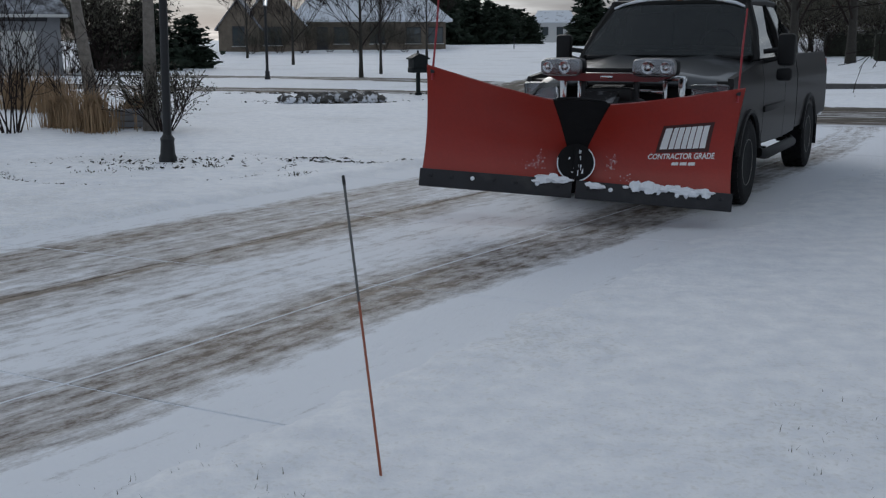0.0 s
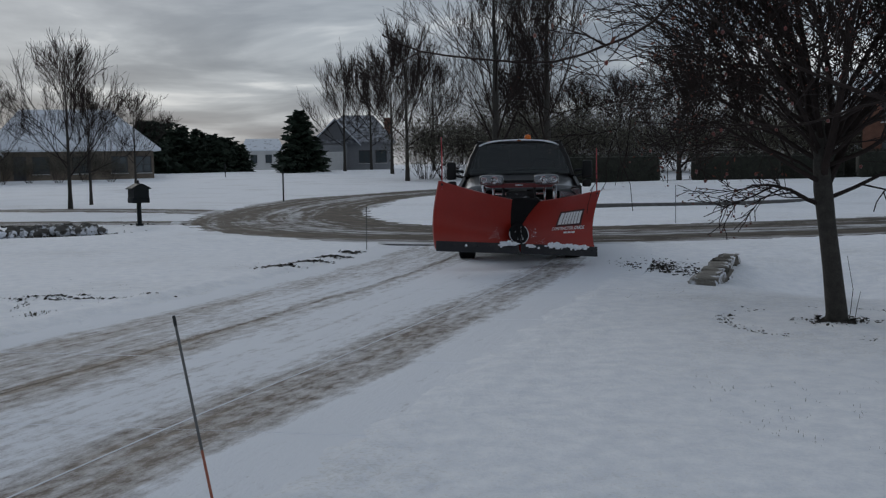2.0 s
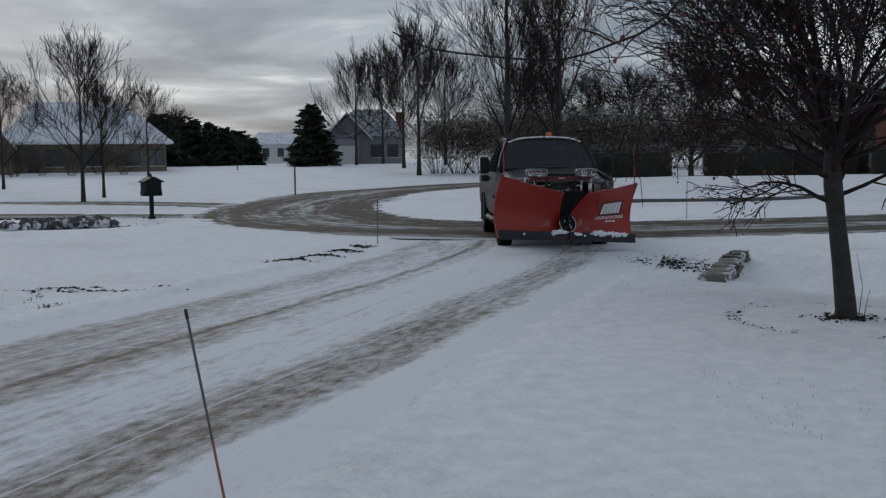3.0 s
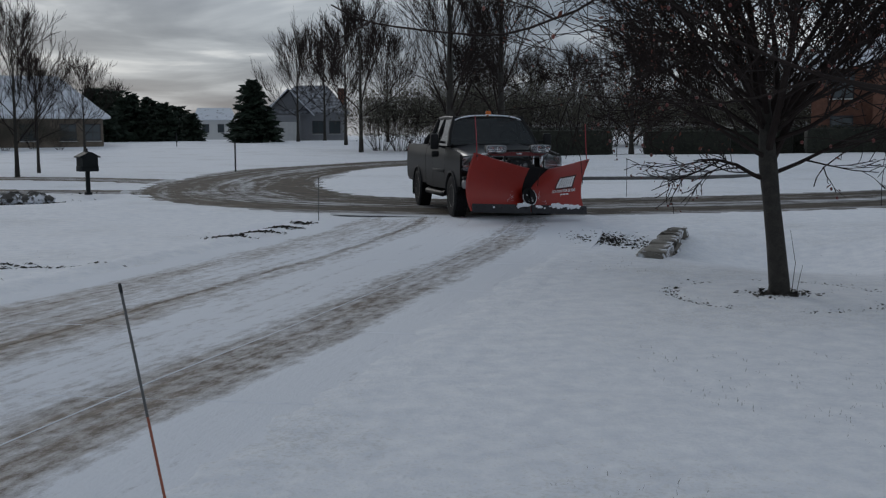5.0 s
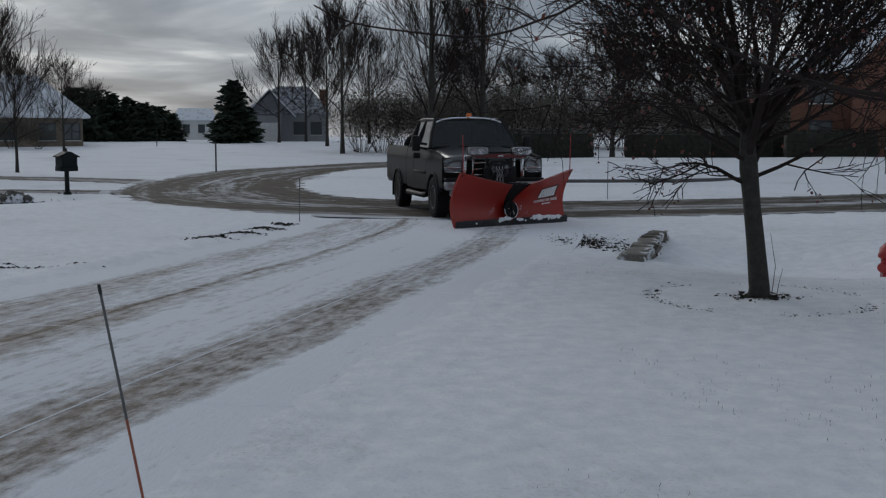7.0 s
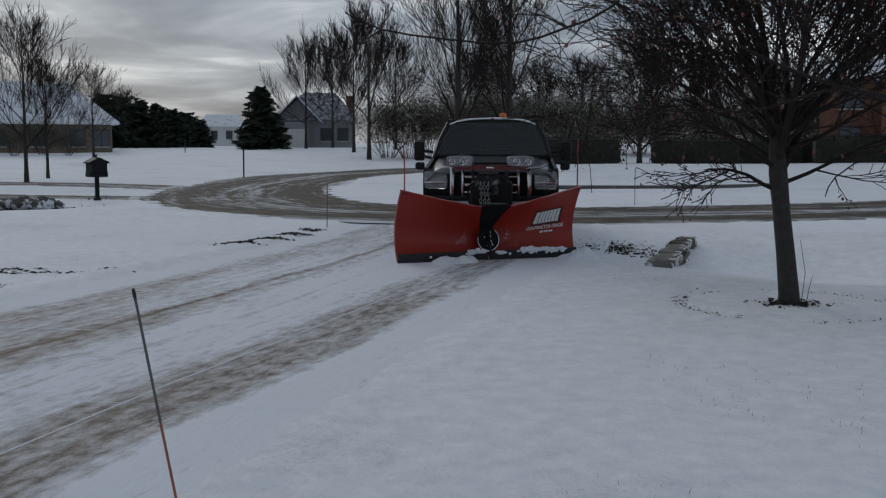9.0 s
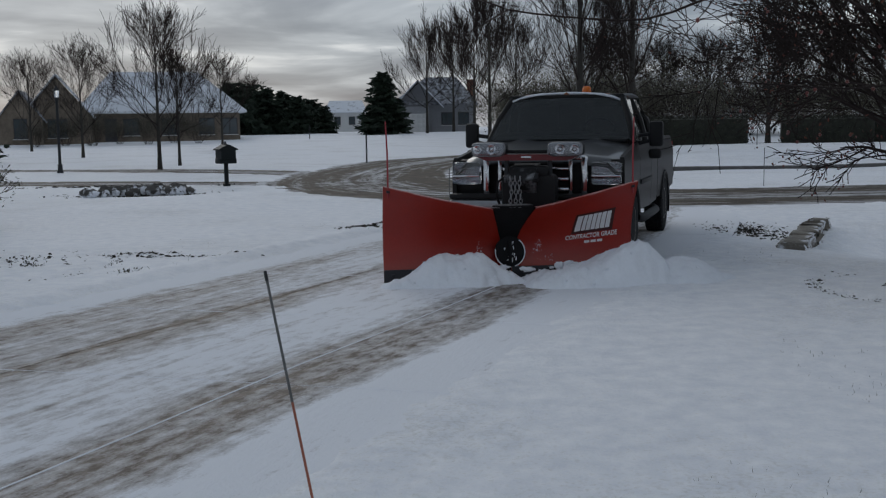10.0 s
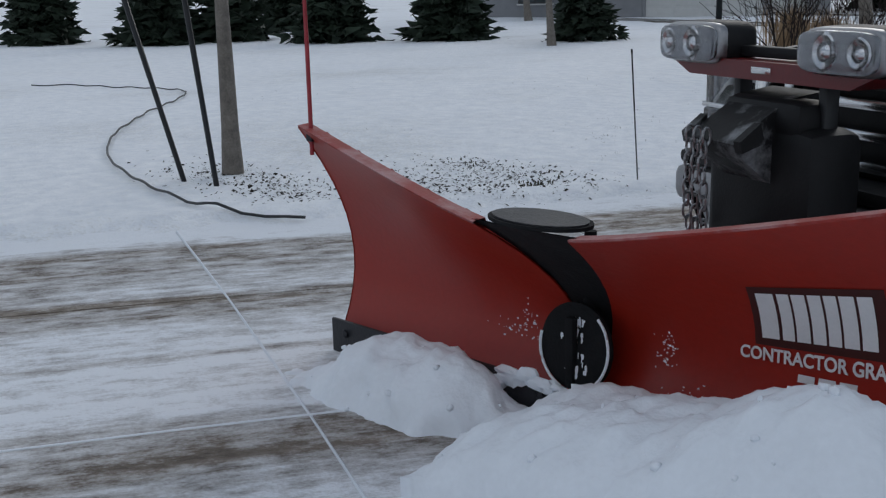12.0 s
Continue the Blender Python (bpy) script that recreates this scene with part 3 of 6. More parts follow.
def lump(s, c, size, rng, n=10, rough=0.25):
    """An uneven rounded clump."""
    k = len(s.v)
    ph = rng.uniform(0, 6.28, 6)
    rows = []
    for i in range(n + 1):
        a = math.pi * i / n
        row = []
        for j in range(2 * n):
            b = math.pi * j / n
            d = Vector((math.sin(a) * math.cos(b), math.sin(a) * math.sin(b), math.cos(a)))
            q = 1 + rough * (math.sin(3 * d.x + ph[0]) * math.sin(4 * d.y + ph[1]) + 0.5 * math.sin(8 * d.x + ph[2] + 5 * d.z) * math.sin(7 * d.y + ph[3]))
            row.append((c[0] + size[0] * d.x * q, c[1] + size[1] * d.y * q, c[2] + size[2] * d.z * q))
        rows.append(row)
    m = 2 * n
    s.v += [p for r in rows for p in r]
    s.f += [(k + i * m + j, k + i * m + (j + 1) % m, k + (i + 1) * m + (j + 1) % m, k + (i + 1) * m + j) for i in range(n) for j in range(m)]
    return s


def oval(c, size, square, n=12):
    """A rounded box between an ellipsoid (1) and a block (0)."""
    def bend(v):
        return math.copysign(abs(v) ** square, v)
    rows = []
    for i in range(n + 1):
        a = math.pi * (i / n - 0.5)
        rows.append([(c[0] + size[0] * bend(math.cos(a)) * bend(math.cos(b)), c[1] + size[1] * bend(math.cos(a)) * bend(math.sin(b)), c[2] + size[2] * bend(math.sin(a)))
                     for b in (2 * math.pi * j / (2 * n) for j in range(2 * n + 1))])
    return grid_shape(rows)


def build_wing(parent, side):
    rng = np.random.RandomState(11 + side)

    def face(s, t):
        h = 0.725 + 0.235 * s ** 1.15
        inner = 0.015 + 0.20 * t ** 1.6
        x = inner + s * (LENGTH - inner)
        y = -0.17 * math.sin(math.pi * t ** 0.85) * (1 - 0.2 * s) + (0.26 - 0.11 * s) * t ** 2.6
        return side * x, y, 0.03 + h * t

    blade = grid_shape([[face(i / 16, j / 12) for j in range(13)] for i in range(17)])
    back = grid_shape([[tuple(Vector(face(i / 16, j / 12)) - Vector((0, 0.010, 0))) for j in range(13)] for i in range(17)])
    blade.put(back.v, [q[::-1] for q in back.f])
    top = [face(i / 16, 1.0) for i in range(17)]
    lip = [[(x, y, z), (x, y + 0.004, z + 0.008), (x, y - 0.06, z + 0.012), (x, y - 0.064, z - 0.03)] for x, y, z in top]
    flange = grid_shape(lip)
    tip = [face(1.0, j / 12) for j in range(13)]
    e = grid_shape([[(x + side * 0.002, y + 0.004, z) for x, y, z in tip], [(x + side * 0.002, y - 0.045, z) for x, y, z in tip]])
    ribs = []
    for i in range(5):
        u = 0.12 + 0.2 * i
        rib = [face(u, j / 8) for j in range(9)]
        ribs.append(grid_shape([[(x, y - 0.012, z) for x, y, z in rib], [(x, y - 0.09, z) for x, y, z in rib]]))
    wing = part("plow_wing", blade, PLOW_RED, parent, "scuffed red-orange curved plow wing")
    part("top_flange", flange, FROSTED_RED, wing, "frosted red top flange")
    part("end_plate", e, PLOW_RED, wing)
    for q in ribs:
        part("rib", q, PLOW_RED, wing)
    cut = Shape()
    cut.box((side * (0.01 + LENGTH / 2), 0.012, 0.075), (LENGTH - 0.01, 0.018, 0.15), 0.004)
    edge = part("cutting_edge", cut, STEEL, wing, "dark worn steel cutting edge with bolts")
    for i in range(7):
        b = Shape().lathe([(0.018, 0), (0.018, 0.010), (0.010, 0.016)], 10, pose(side * (0.12 + 0.18 * i), 0.020, 0.095, -90))
        part("bolt", b, SNOW if i % 3 == 1 else STEEL, wing)
    sn = Shape()
    for i in range(9 if side > 0 else 24):
        u = rng.uniform(0.02, 0.30) if side > 0 else rng.uniform(0.03, 0.97)
        if side < 0 and rng.rand() < 0.75:
            u = rng.uniform(0.38, 0.9)
        lump(sn, (side * u * LENGTH, 0.028, 0.145 + rng.uniform(-0.03, 0.012)), (rng.uniform(0.03, 0.085), 0.022, rng.uniform(0.010, 0.030 if side > 0 else 0.045)), rng, 5, 0.4)
    tagged(part("caked_snow", sn, SNOW, wing, "snow caked on the blade's foot"), kind="stuff")
    # dry snow sticking to the blade in smears
    smear = Shape()
    for u0, t0, du, dt, n in ((0.27, 0.30, 0.035, 0.02, 26), (0.20, 0.36, 0.02, 0.05, 30)) if side > 0 else ((0.20, 0.40, 0.018, 0.06, 46), (0.30, 0.22, 0.03, 0.02, 14)):
        for _ in range(n):
            u, t = u0 + rng.normal(0, du), t0 + rng.normal(0, dt)
            w = rng.uniform(0.0015, 0.0042)
            x, y, z = face(u, t)
            lump(smear, (x, y + 0.001, z), (w * 1.4, 0.002, w), rng, 3, 0.4)
    tagged(part("snow_smear", smear, SNOW, wing), kind="stuff")
    # marker rod on the outer top corner
    x, y, z = face(0.955, 1.0)
    part("marker_rod", Shape().tube([(x, y - 0.03, z - 0.1), (x, y - 0.03, z + 0.35), (x + side * 0.01, y - 0.035, z + 0.66)], [0.009, 0.009, 0.007], 8), ROD_RED, wing, "slim red marker rod")
    part("rod_clip", Shape().box((x, y - 0.03, z - 0.02), (0.035, 0.03, 0.05), 0.005), STEEL, wing)
    if side < 0:
        def on(u, t, off=0.004):
            p, q = Vector(face(u, t)), Vector(face(u, t + 0.02))
            w = Vector(face(u + 0.02, t)) - p
            nrm = w.cross(q - p).normalized()
            if nrm.y < 0:
                nrm = -nrm
            return p + nrm * off

        def decal(name, u0, u1, t0, t1, mat, off):
            rows = [[on(u0 + (u1 - u0) * i / 6, t0 + (t1 - t0) * j / 4, off) for j in range(5)] for i in range(7)]
            return part(name, grid_shape(rows), mat, wing, smooth=60)
        decal("decal_panel", 0.475, 0.835, 0.50, 0.76, DECAL, 0.003)
        widths = (1.35, 0.9, 1.0, 0.95, 0.9, 1.05, 1.05)
        u = 0.497
        for k, wd in enumerate(widths):
            du = 0.315 * wd / sum(widths)
            decal("emblem_block", u, u + du * 0.84, 0.535, 0.735, WHITE, 0.006)
            u += du
        # second line of the decal
        cu = bpy.data.curves.new("lettering", "FONT")
        cu.body, cu.size, cu.extrude, cu.offset, cu.align_x = "CONTRACTOR GRADE", 0.055, 0.001, 0.0012, "CENTER"
        cu.materials.append(WHITE)
        tmp = new("lettering", cu)
        bpy.context.view_layer.update()
        me = bpy.data.meshes.new_from_object(tmp.evaluated_get(bpy.context.evaluated_depsgraph_get()))
        bpy.data.objects.remove(tmp)
        for v in me.vertices:
            p = on(0.655 + v.co.x / LENGTH, 0.438 + v.co.y / 0.72, 0.006 + v.co.z)
            v.co = p
        part("lettering", me, WHITE, wing, "white lettering")
        for k in range(3):
            decal("small_print", 0.60 + 0.055 * k, 0.645 + 0.055 * k, 0.375, 0.405, WHITE, 0.005)
    return wing


def build_truck():
    truck = thing("pickup_truck", pose(0, 0, 0), "dark grey pickup truck with a red V-shaped snow plow", "truck")
    yr = -WHEELBASE
    # --- lower body panels, both sides
    fender = side_panel([(0.74, 0.62), (0.74, 1.12), (0.70, 1.20), (-0.48, 1.33), (-0.62, 1.33), (-0.62, 0.52), (-0.50, 0.50)] + arch(0, 0.49, 165, 15)[1:] + [(0.52, 0.60)])
    door = side_panel([(-0.63, 0.52), (-0.63, 1.33), (-1.78, 1.345), (-1.78, 0.50)])
    rear = side_panel([(-1.79, 0.50), (-1.79, 1.345), (-2.52, 1.35), (-2.52, 0.52)])
    bed = side_panel([(-2.55, 0.55), (-2.55, 1.37), (-4.72, 1.38), (-4.76, 1.30), (-4.76, 0.62), (-4.0, 0.58)] + arch(yr, 0.50, 15, 165)[0:] + [(-2.95, 0.55)])
    for mk_ in (lambda s: s, mirrored):
        part("fender", mk_(fender), PAINT, truck)
        d = part("door", mk_(door), PAINT, truck)
        part("door_handle", mk_(Shape().box((0.99, -1.62, 1.19), (0.025, 0.20, 0.045), 0.01)), PLASTIC, d)
        part("door_moulding", mk_(Shape().box((0.995, -1.2, 0.86), (0.02, 1.12, 0.06), 0.008)), PLASTIC, d)
        part("rear_door", mk_(rear), PAINT, truck)
        part("bed_side", mk_(bed), PAINT, truck)
        for cy, nm in ((0, "front"), (yr, "rear")):
            fl = Shape()
            for a, b in zip(arch(cy, 0.475, 12, 168, 14)[:-1], arch(cy, 0.475, 12, 168, 14)[1:]):
                fl.tube([(0.985, *a), (0.985, *b)], 0.028, 6)
            part("wheel_arch_trim", mk_(fl), PLASTIC, truck)
        step = Shape().tube([(0.93, -0.75, 0.42), (0.98, -0.85, 0.40), (0.98, -2.35, 0.40), (0.93, -2.45, 0.42)], 0.055, 10)
        step.box((0.90, -1.0, 0.44), (0.12, 0.06, 0.05)).box((0.90, -2.2, 0.44), (0.12, 0.06, 0.05))
        part("side_step", mk_(step), PLASTIC, truck, "round black side step")
        mir = part("wing_mirror", mk_(Shape().box((1.16, -0.74, 1.44), (0.17, 0.10, 0.31), 0.035).box((1.15, -0.73, 1.20), (0.15, 0.09, 0.12), 0.03)), PLASTIC, truck, "tall black towing mirror")
        part("mirror_arm", mk_(Shape().tube([(0.94, -0.74, 1.42), (1.10, -0.74, 1.44)], 0.025, 8).tube([(0.94, -0.74, 1.32), (1.10, -0.74, 1.36)], 0.022, 8)), PLASTIC, mir)
        part("mirror_glass", mk_(Shape().box((1.16, -0.795, 1.44), (0.14, 0.006, 0.26), 0.002)), CHROME, mir)
        lens = mk_(Shape().box((0.795, 0.795, 1.03), (0.335, 0.09, 0.25), 0.03))
        hl = part("headlight", lens, CLEAR, truck, "large clear rectangular headlight")
        part("reflector", mk_(Shape().box((0.795, 0.725, 1.03), (0.32, 0.04, 0.24), 0.02)), REFLECTOR, hl)
        part("lamp_divider", mk_(Shape().box((0.795, 0.846, 1.00), (0.32, 0.012, 0.022), 0.003)), CHROME, hl)
        part("turn_lamp", mk_(Shape().box((0.795, 0.825, 0.955), (0.31, 0.05, 0.06), 0.01)), CLEAR, hl)
    # --- hood and cowl
    rows = []
    for i in range(13):
        t = i / 12
        y = 0.80 - t * 1.34
        row = []
        for j in range(17):
            u = -1 + j / 8
            x = 0.955 * u * (0.97 + 0.03 * t)
            crown = 0.05 * (1 - u * u) + 0.03 * math.exp(-((abs(u) - 0.48) / 0.12) ** 2) * t ** 0.3
            z = 1.145 + 0.185 * t ** 0.75 + crown - 0.10 * max(0, abs(u) - 0.86) / 0.14 - (0.06 if i == 0 else 0)
            row.append((x, y, z))
        rows.append(row)
    part("hood", grid_shape(rows), HOOD_PAINT, truck, "dark grey hood dusted with snow", smooth=60)
    part("cowl", Shape().box((0, -0.60, 1.36), (1.66, 0.20, 0.05), 0.02), PLASTIC, truck)
    for sx in (-1, 1):
        part("wiper", Shape().tube([(sx * 0.12 + 0.2, -0.58, 1.41), (sx * 0.12 - 0.38, -0.62, 1.435)], 0.010, 6), PLASTIC, truck)
    # --- cab
    roof_rows = []
    for i in range(9):
        t = i / 8
        y = -1.02 - t * 1.32
        roof_rows.append([(0.71 * u, y - 0.06 * (1 - abs(u)) * (1 if i == 0 else 0) + (0.04 if i == 0 else 0), 1.9 + 0.055 * (1 - u * u) + 0.015 * math.sin(math.pi * t) - 0.05 * abs(u) ** 6) for u in np.linspace(-1, 1, 13)])
    roof = grid_shape(roof_rows)
    under = grid_shape([[(x, y, z - 0.04) for x, y, z in r] for r in roof_rows]); roof.put(under.v, under.f)
    part("roof", roof, PAINT, truck, smooth=60)
    edge = [Vector(q) + Vector((0, -0.012, 0.004)) for q in roof_rows[0]]
    part("roof_snow", Shape().tube(edge, [0.011 + 0.008 * abs(math.sin(2.3 * i)) for i in range(len(edge))], 6), SNOW, truck, "thin rim of snow along the roof's edge")
    # pillars: belt to roof
    pil = Shape()
    for s in (-1, 1):
        for (y0, y1, r) in ((-0.58, -1.04, 0.045), (-1.76, -1.70, 0.055), (-2.42, -2.30, 0.06)):
            pil.tube([(s * 0.90, y0, 1.32), (s * 0.82, (y0 + y1) / 2, 1.62), (s * 0.70, y1, 1.895)], [r, r, r * 0.9], 8)
        pil.tube([(s * 0.70, -1.02, 1.9), (s * 0.715, -1.7, 1.92), (s * 0.70, -2.32, 1.905)], 0.042, 8)
    pil.box((0, -1.04, 1.91), (1.42, 0.07, 0.06), 0.02).box((0, -2.33, 1.9), (1.42, 0.07, 0.06), 0.02)
    pil.box((0, -2.44, 1.25), (1.78, 0.05, 0.30), 0.02)
    part("cab_frame", pil, PAINT, truck)
    ws = grid_shape([[(u * (0.875 - 0.175 * t), -0.555 - 0.475 * t + 0.09 * (1 - u * u) * (1 - 0.5 * t), 1.385 + 0.51 * t) for u in np.linspace(-1, 1, 13)] for t in np.linspace(0, 1, 7)])
    part("windscreen", ws, SCREEN, truck, "dark raked windscreen", smooth=60)
    for s in (-1, 1):
        part("side_window", Shape().put([(s * 0.905, -0.66, 1.35), (s * 0.905, -1.71, 1.36), (s * 0.735, -1.66, 1.88), (s * 0.735, -1.10, 1.88)], [(0, 1, 2, 3)]), GLASS, truck)
        part("rear_side_window", Shape().put([(s * 0.905, -1.82, 1.36), (s * 0.90, -2.36, 1.36), (s * 0.735, -2.26, 1.88), (s * 0.735, -1.74, 1.88)], [(0, 1, 2, 3)]), GLASS, truck)
    part("rear_window", Shape().put([(-0.84, -2.43, 1.40), (0.84, -2.43, 1.40), (0.70, -2.34, 1.875), (-0.70, -2.34, 1.875)], [(0, 1, 2, 3)]), GLASS, truck)
    part("dashboard", Shape().box((0, -0.80, 1.27), (1.66, 0.42, 0.20), 0.06), PLASTIC, truck)
    part("cab_floor", Shape().box((0, -1.5, 0.66), (1.76, 1.9, 0.06), 0.01), PLASTIC, truck)
    for sx in (-0.42, 0.42):
        part("seat", Shape().box((sx, -1.45, 1.0), (0.55, 0.5, 0.18), 0.06).box((sx, -1.72, 1.28), (0.52, 0.14, 0.62), 0.06).box((sx, -1.74, 1.66), (0.26, 0.10, 0.18), 0.04), SEAT, truck)
    part("rear_bench", Shape().box((0, -2.18, 1.16), (1.5, 0.30, 0.7), 0.08), SEAT, truck)
    part("steering_wheel", Shape().tube([(-0.42 + 0.19 * math.cos(a), -1.06 - 0.10 * math.sin(a), 1.36 + 0.16 * math.sin(a)) for a in np.linspace(0, 2 * math.pi, 17)], 0.015, 6), PLASTIC, truck)
    for sx, y in ((-0.51, -1.075), (-0.22, -1.045), (0, -1.04), (0.22, -1.045), (0.51, -1.075)):
        part("clearance_lamp", Shape().lathe([(0.048, 0), (0.046, 0.018), (0.030, 0.034), (0.008, 0.040)], 14, pose(sx, y - 0.03, 1.938 - 0.05 * (sx / 0.71) ** 2)), LAMP_AMBER, truck)
    bc = part("beacon", Shape().lathe([(0.06, 0), (0.06, 0.02), (0.055, 0.07), (0.042, 0.09), (0.01, 0.095)], 18, pose(-0.16, -1.6, 1.968)), AMBER, truck, "amber warning beacon on the roof")
    part("beacon_base", Shape().lathe([(0.07, -0.02), (0.07, 0.004), (0.055, 0.008)], 18, pose(-0.16, -1.6, 1.968)), PLASTIC, bc)
    # --- front end
    gr = part("grille", Shape().box((0, 0.70, 0.98), (1.10, 0.06, 0.44), 0.02), PLASTIC, truck, "wide chrome-framed grille")
    fr = Shape()
    for s in (-1, 1):
        fr.box((s * 0.555, 0.80, 0.985), (0.075, 0.10, 0.47), 0.025)
        fr.box((s * 0.40, 0.795, 0.985), (0.05, 0.07, 0.40), 0.018)
        for zz in (1.20, 0.775):
            fr.box((s * 0.475, 0.80, zz), (0.21, 0.09, 0.05), 0.02)
    fr.box((0, 0.79, 1.20), (1.1, 0.07, 0.045), 0.018)
    part("grille_frame", fr, CHROME, gr)
    for zz in (1.08, 0.965, 0.85):
        part("grille_bar", Shape().box((0, 0.785, zz), (0.80, 0.05, 0.045), 0.015), CHROME, gr)
    part("front_bumper", Shape().box((0, 0.88, 0.66), (1.94, 0.22, 0.17), 0.05).box((0, 0.84, 0.53), (1.70, 0.20, 0.10), 0.03), STEEL_BRIGHT, truck, "chrome front bumper")
    part("bumper_cap", Shape().box((0, 0.86, 0.775), (1.92, 0.20, 0.06), 0.02), PLASTIC, truck)
    part("front_fascia", Shape().box((0, 0.63, 0.92), (1.90, 0.12, 0.52), 0.03), PAINT, truck)
    # --- bed, chassis, tail
    part("bed_floor", Shape().box((0, -3.65, 0.82), (1.70, 2.15, 0.05), 0.01).box((0, -2.58, 1.1), (1.80, 0.05, 0.5), 0.01), PLASTIC, truck)
    tg = part("tailgate", Shape().box((0, -4.74, 1.05), (1.72, 0.06, 0.62), 0.03), PAINT, truck)
    part("tailgate_handle", Shape().box((0, -4.78, 1.25), (0.22, 0.03, 0.07), 0.01), PLASTIC, tg)
    part("rear_bumper", Shape().box((0, -4.90, 0.62), (1.85, 0.20, 0.18), 0.04), CHROME, truck)
    for s in (-1, 1):
        part("tail_lamp", Shape().box((s * 0.90, -4.775, 1.08), (0.14, 0.03, 0.42), 0.012), RED, truck)
        part("chassis_rail", Shape().box((s * 0.45, -1.9, 0.52), (0.10, 5.3, 0.16), 0.01), PLASTIC, truck)
        part("mud_flap", Shape().box((s * 0.86, yr - 0.52, 0.42), (0.30, 0.02, 0.36), 0.008), RUBBER, truck)
    part("axle", Shape().tube([(-0.8, 0, 0.38), (0.8, 0, 0.38)], 0.05, 8), PLASTIC, truck)
    part("axle", Shape().tube([(-0.8, yr, 0.38), (0.8, yr, 0.38)], 0.06, 8).tube([(-0.12, yr, 0.38), (0.12, yr, 0.38)], 0.16, 12), PLASTIC, truck)
    for s in (-1, 1):
        part("inner_arch", Shape().box((s * 0.60, 0.0, 0.86), (0.50, 1.05, 0.10), 0.03).box((s * 0.45, 0.0, 0.70), (0.05, 1.0, 0.4), 0.01), PLASTIC, truck)
    for k, xx in enumerate((0.62, 0.12)):
        part("cargo_roll", Shape().lathe([(0.12, -0.14), (0.25, -0.15), (0.30, -0.10), (0.30, 0.10), (0.25, 0.15), (0.12, 0.14)], 24, pose(xx, -3.0 - 0.5 * k, 1.35, 0, 90, 70)), RUBBER, truck, "black rubber roll lying in the bed")
    wheels = [build_wheel(truck, s * TRACK, y) for y in (0.0, yr) for s in (-1, 1)]
    # --- plow head gear fixed to the front, moving with the lift frame
    flip = Matrix(((1, 0, 0, 0), (0, 0, 1, 0), (0, 1, 0, 0), (0, 0, 0, 1)))
    bar = Shape().plate([(-0.57, 1.236), (-0.53, 1.252), (0.53, 1.252), (0.57, 1.236), (0.45, 1.186), (-0.45, 1.186)], 1.10, 1.25, flip)
    gear = part("headgear", bar, DARK_RED, truck, "dark red light bar of the plow")
    part("lamp_rail", Shape().box((0, 1.15, 1.278), (0.62, 0.05, 0.04), 0.008), PLASTIC, gear)
    part("maker_plate", Shape().box((0.0, 1.252, 1.222), (0.11, 0.006, 0.024), 0.002), CHROME, gear)
    for s in (-1, 1):
        part("gear_post", Shape().box((s * 0.24, 1.150, 0.86), (0.045, 0.06, 0.70), 0.012), BLACK_METAL, gear)
        pl = part("plow_lamp", oval((s * 0.42, 1.175, 1.305), (0.195, 0.10, 0.082), 0.45), PLASTIC, truck, "wide rounded plow headlamp")
        part("lamp_rim", oval((s * 0.42, 1.235, 1.305), (0.190, 0.045, 0.078), 0.42), STEEL_BRIGHT, pl)
        part("lamp_reflector", oval((s * 0.42, 1.268, 1.305), (0.176, 0.018, 0.064), 0.42), REFLECTOR, pl)
        part("lamp_lens", oval((s * 0.42, 1.278, 1.305), (0.180, 0.030, 0.068), 0.42), CLEAR, pl)
        for dx_, rr_ in ((0.11 * s, 0.050), (-0.045 * s, 0.058)):
            part("lamp_bulb", Shape().lathe([(rr_, 0), (rr_ * 0.9, 0.006), (rr_ * 0.55, 0.002), (rr_ * 0.3, 0.012), (0.004, 0.014)], 18, pose(s * 0.42 + dx_, 1.286, 1.305, -90)), CHROME, pl)
        part("lamp_bracket", Shape().box((s * 0.42, 1.170, 1.225), (0.08, 0.06, 0.05), 0.01), BLACK_METAL, pl)
    part("pump_cover", Shape().box((-0.02, 1.16, 0.76), (0.60, 0.24, 0.56), 0.06).box((-0.02, 1.19, 1.06), (0.44, 0.16, 0.14), 0.04), PLASTIC, gear, "black hydraulic pump housing")
    side_on = Matrix(((0, 0, 1, 0), (1, 0, 0, 0), (0, 1, 0, 0), (0, 0, 0, 1)))
    arm = Shape().plate([(1.08, 1.15), (1.22, 1.13), (1.38, 1.03), (1.43, 0.985), (1.41, 0.94), (1.28, 0.84), (1.08, 0.78)], -0.12, 0.16, side_on)
    arm.plate([(1.36, 1.06), (1.44, 1.00), (1.43, 0.96), (1.34, 0.99)], -0.16, -0.12, side_on).plate([(1.36, 1.06), (1.44, 1.00), (1.43, 0.96), (1.34, 0.99)], 0.16, 0.20, side_on)
    part("lift_horn", arm, DUSTED, gear, "black lift arm holding the chain")
    part("hose", Shape().tube([(0.22, 1.20, 1.02), (0.30, 1.30, 0.96), (0.31, 1.34, 0.80), (0.24, 1.30, 0.62)], 0.014, 8), RUBBER, gear)
    for k, zz in enumerate((0.98, 0.80)):
        part("warning_label", Shape().box((-0.24, 1.184, zz), (0.028, 0.006, 0.05), 0.002), WHITE, gear)
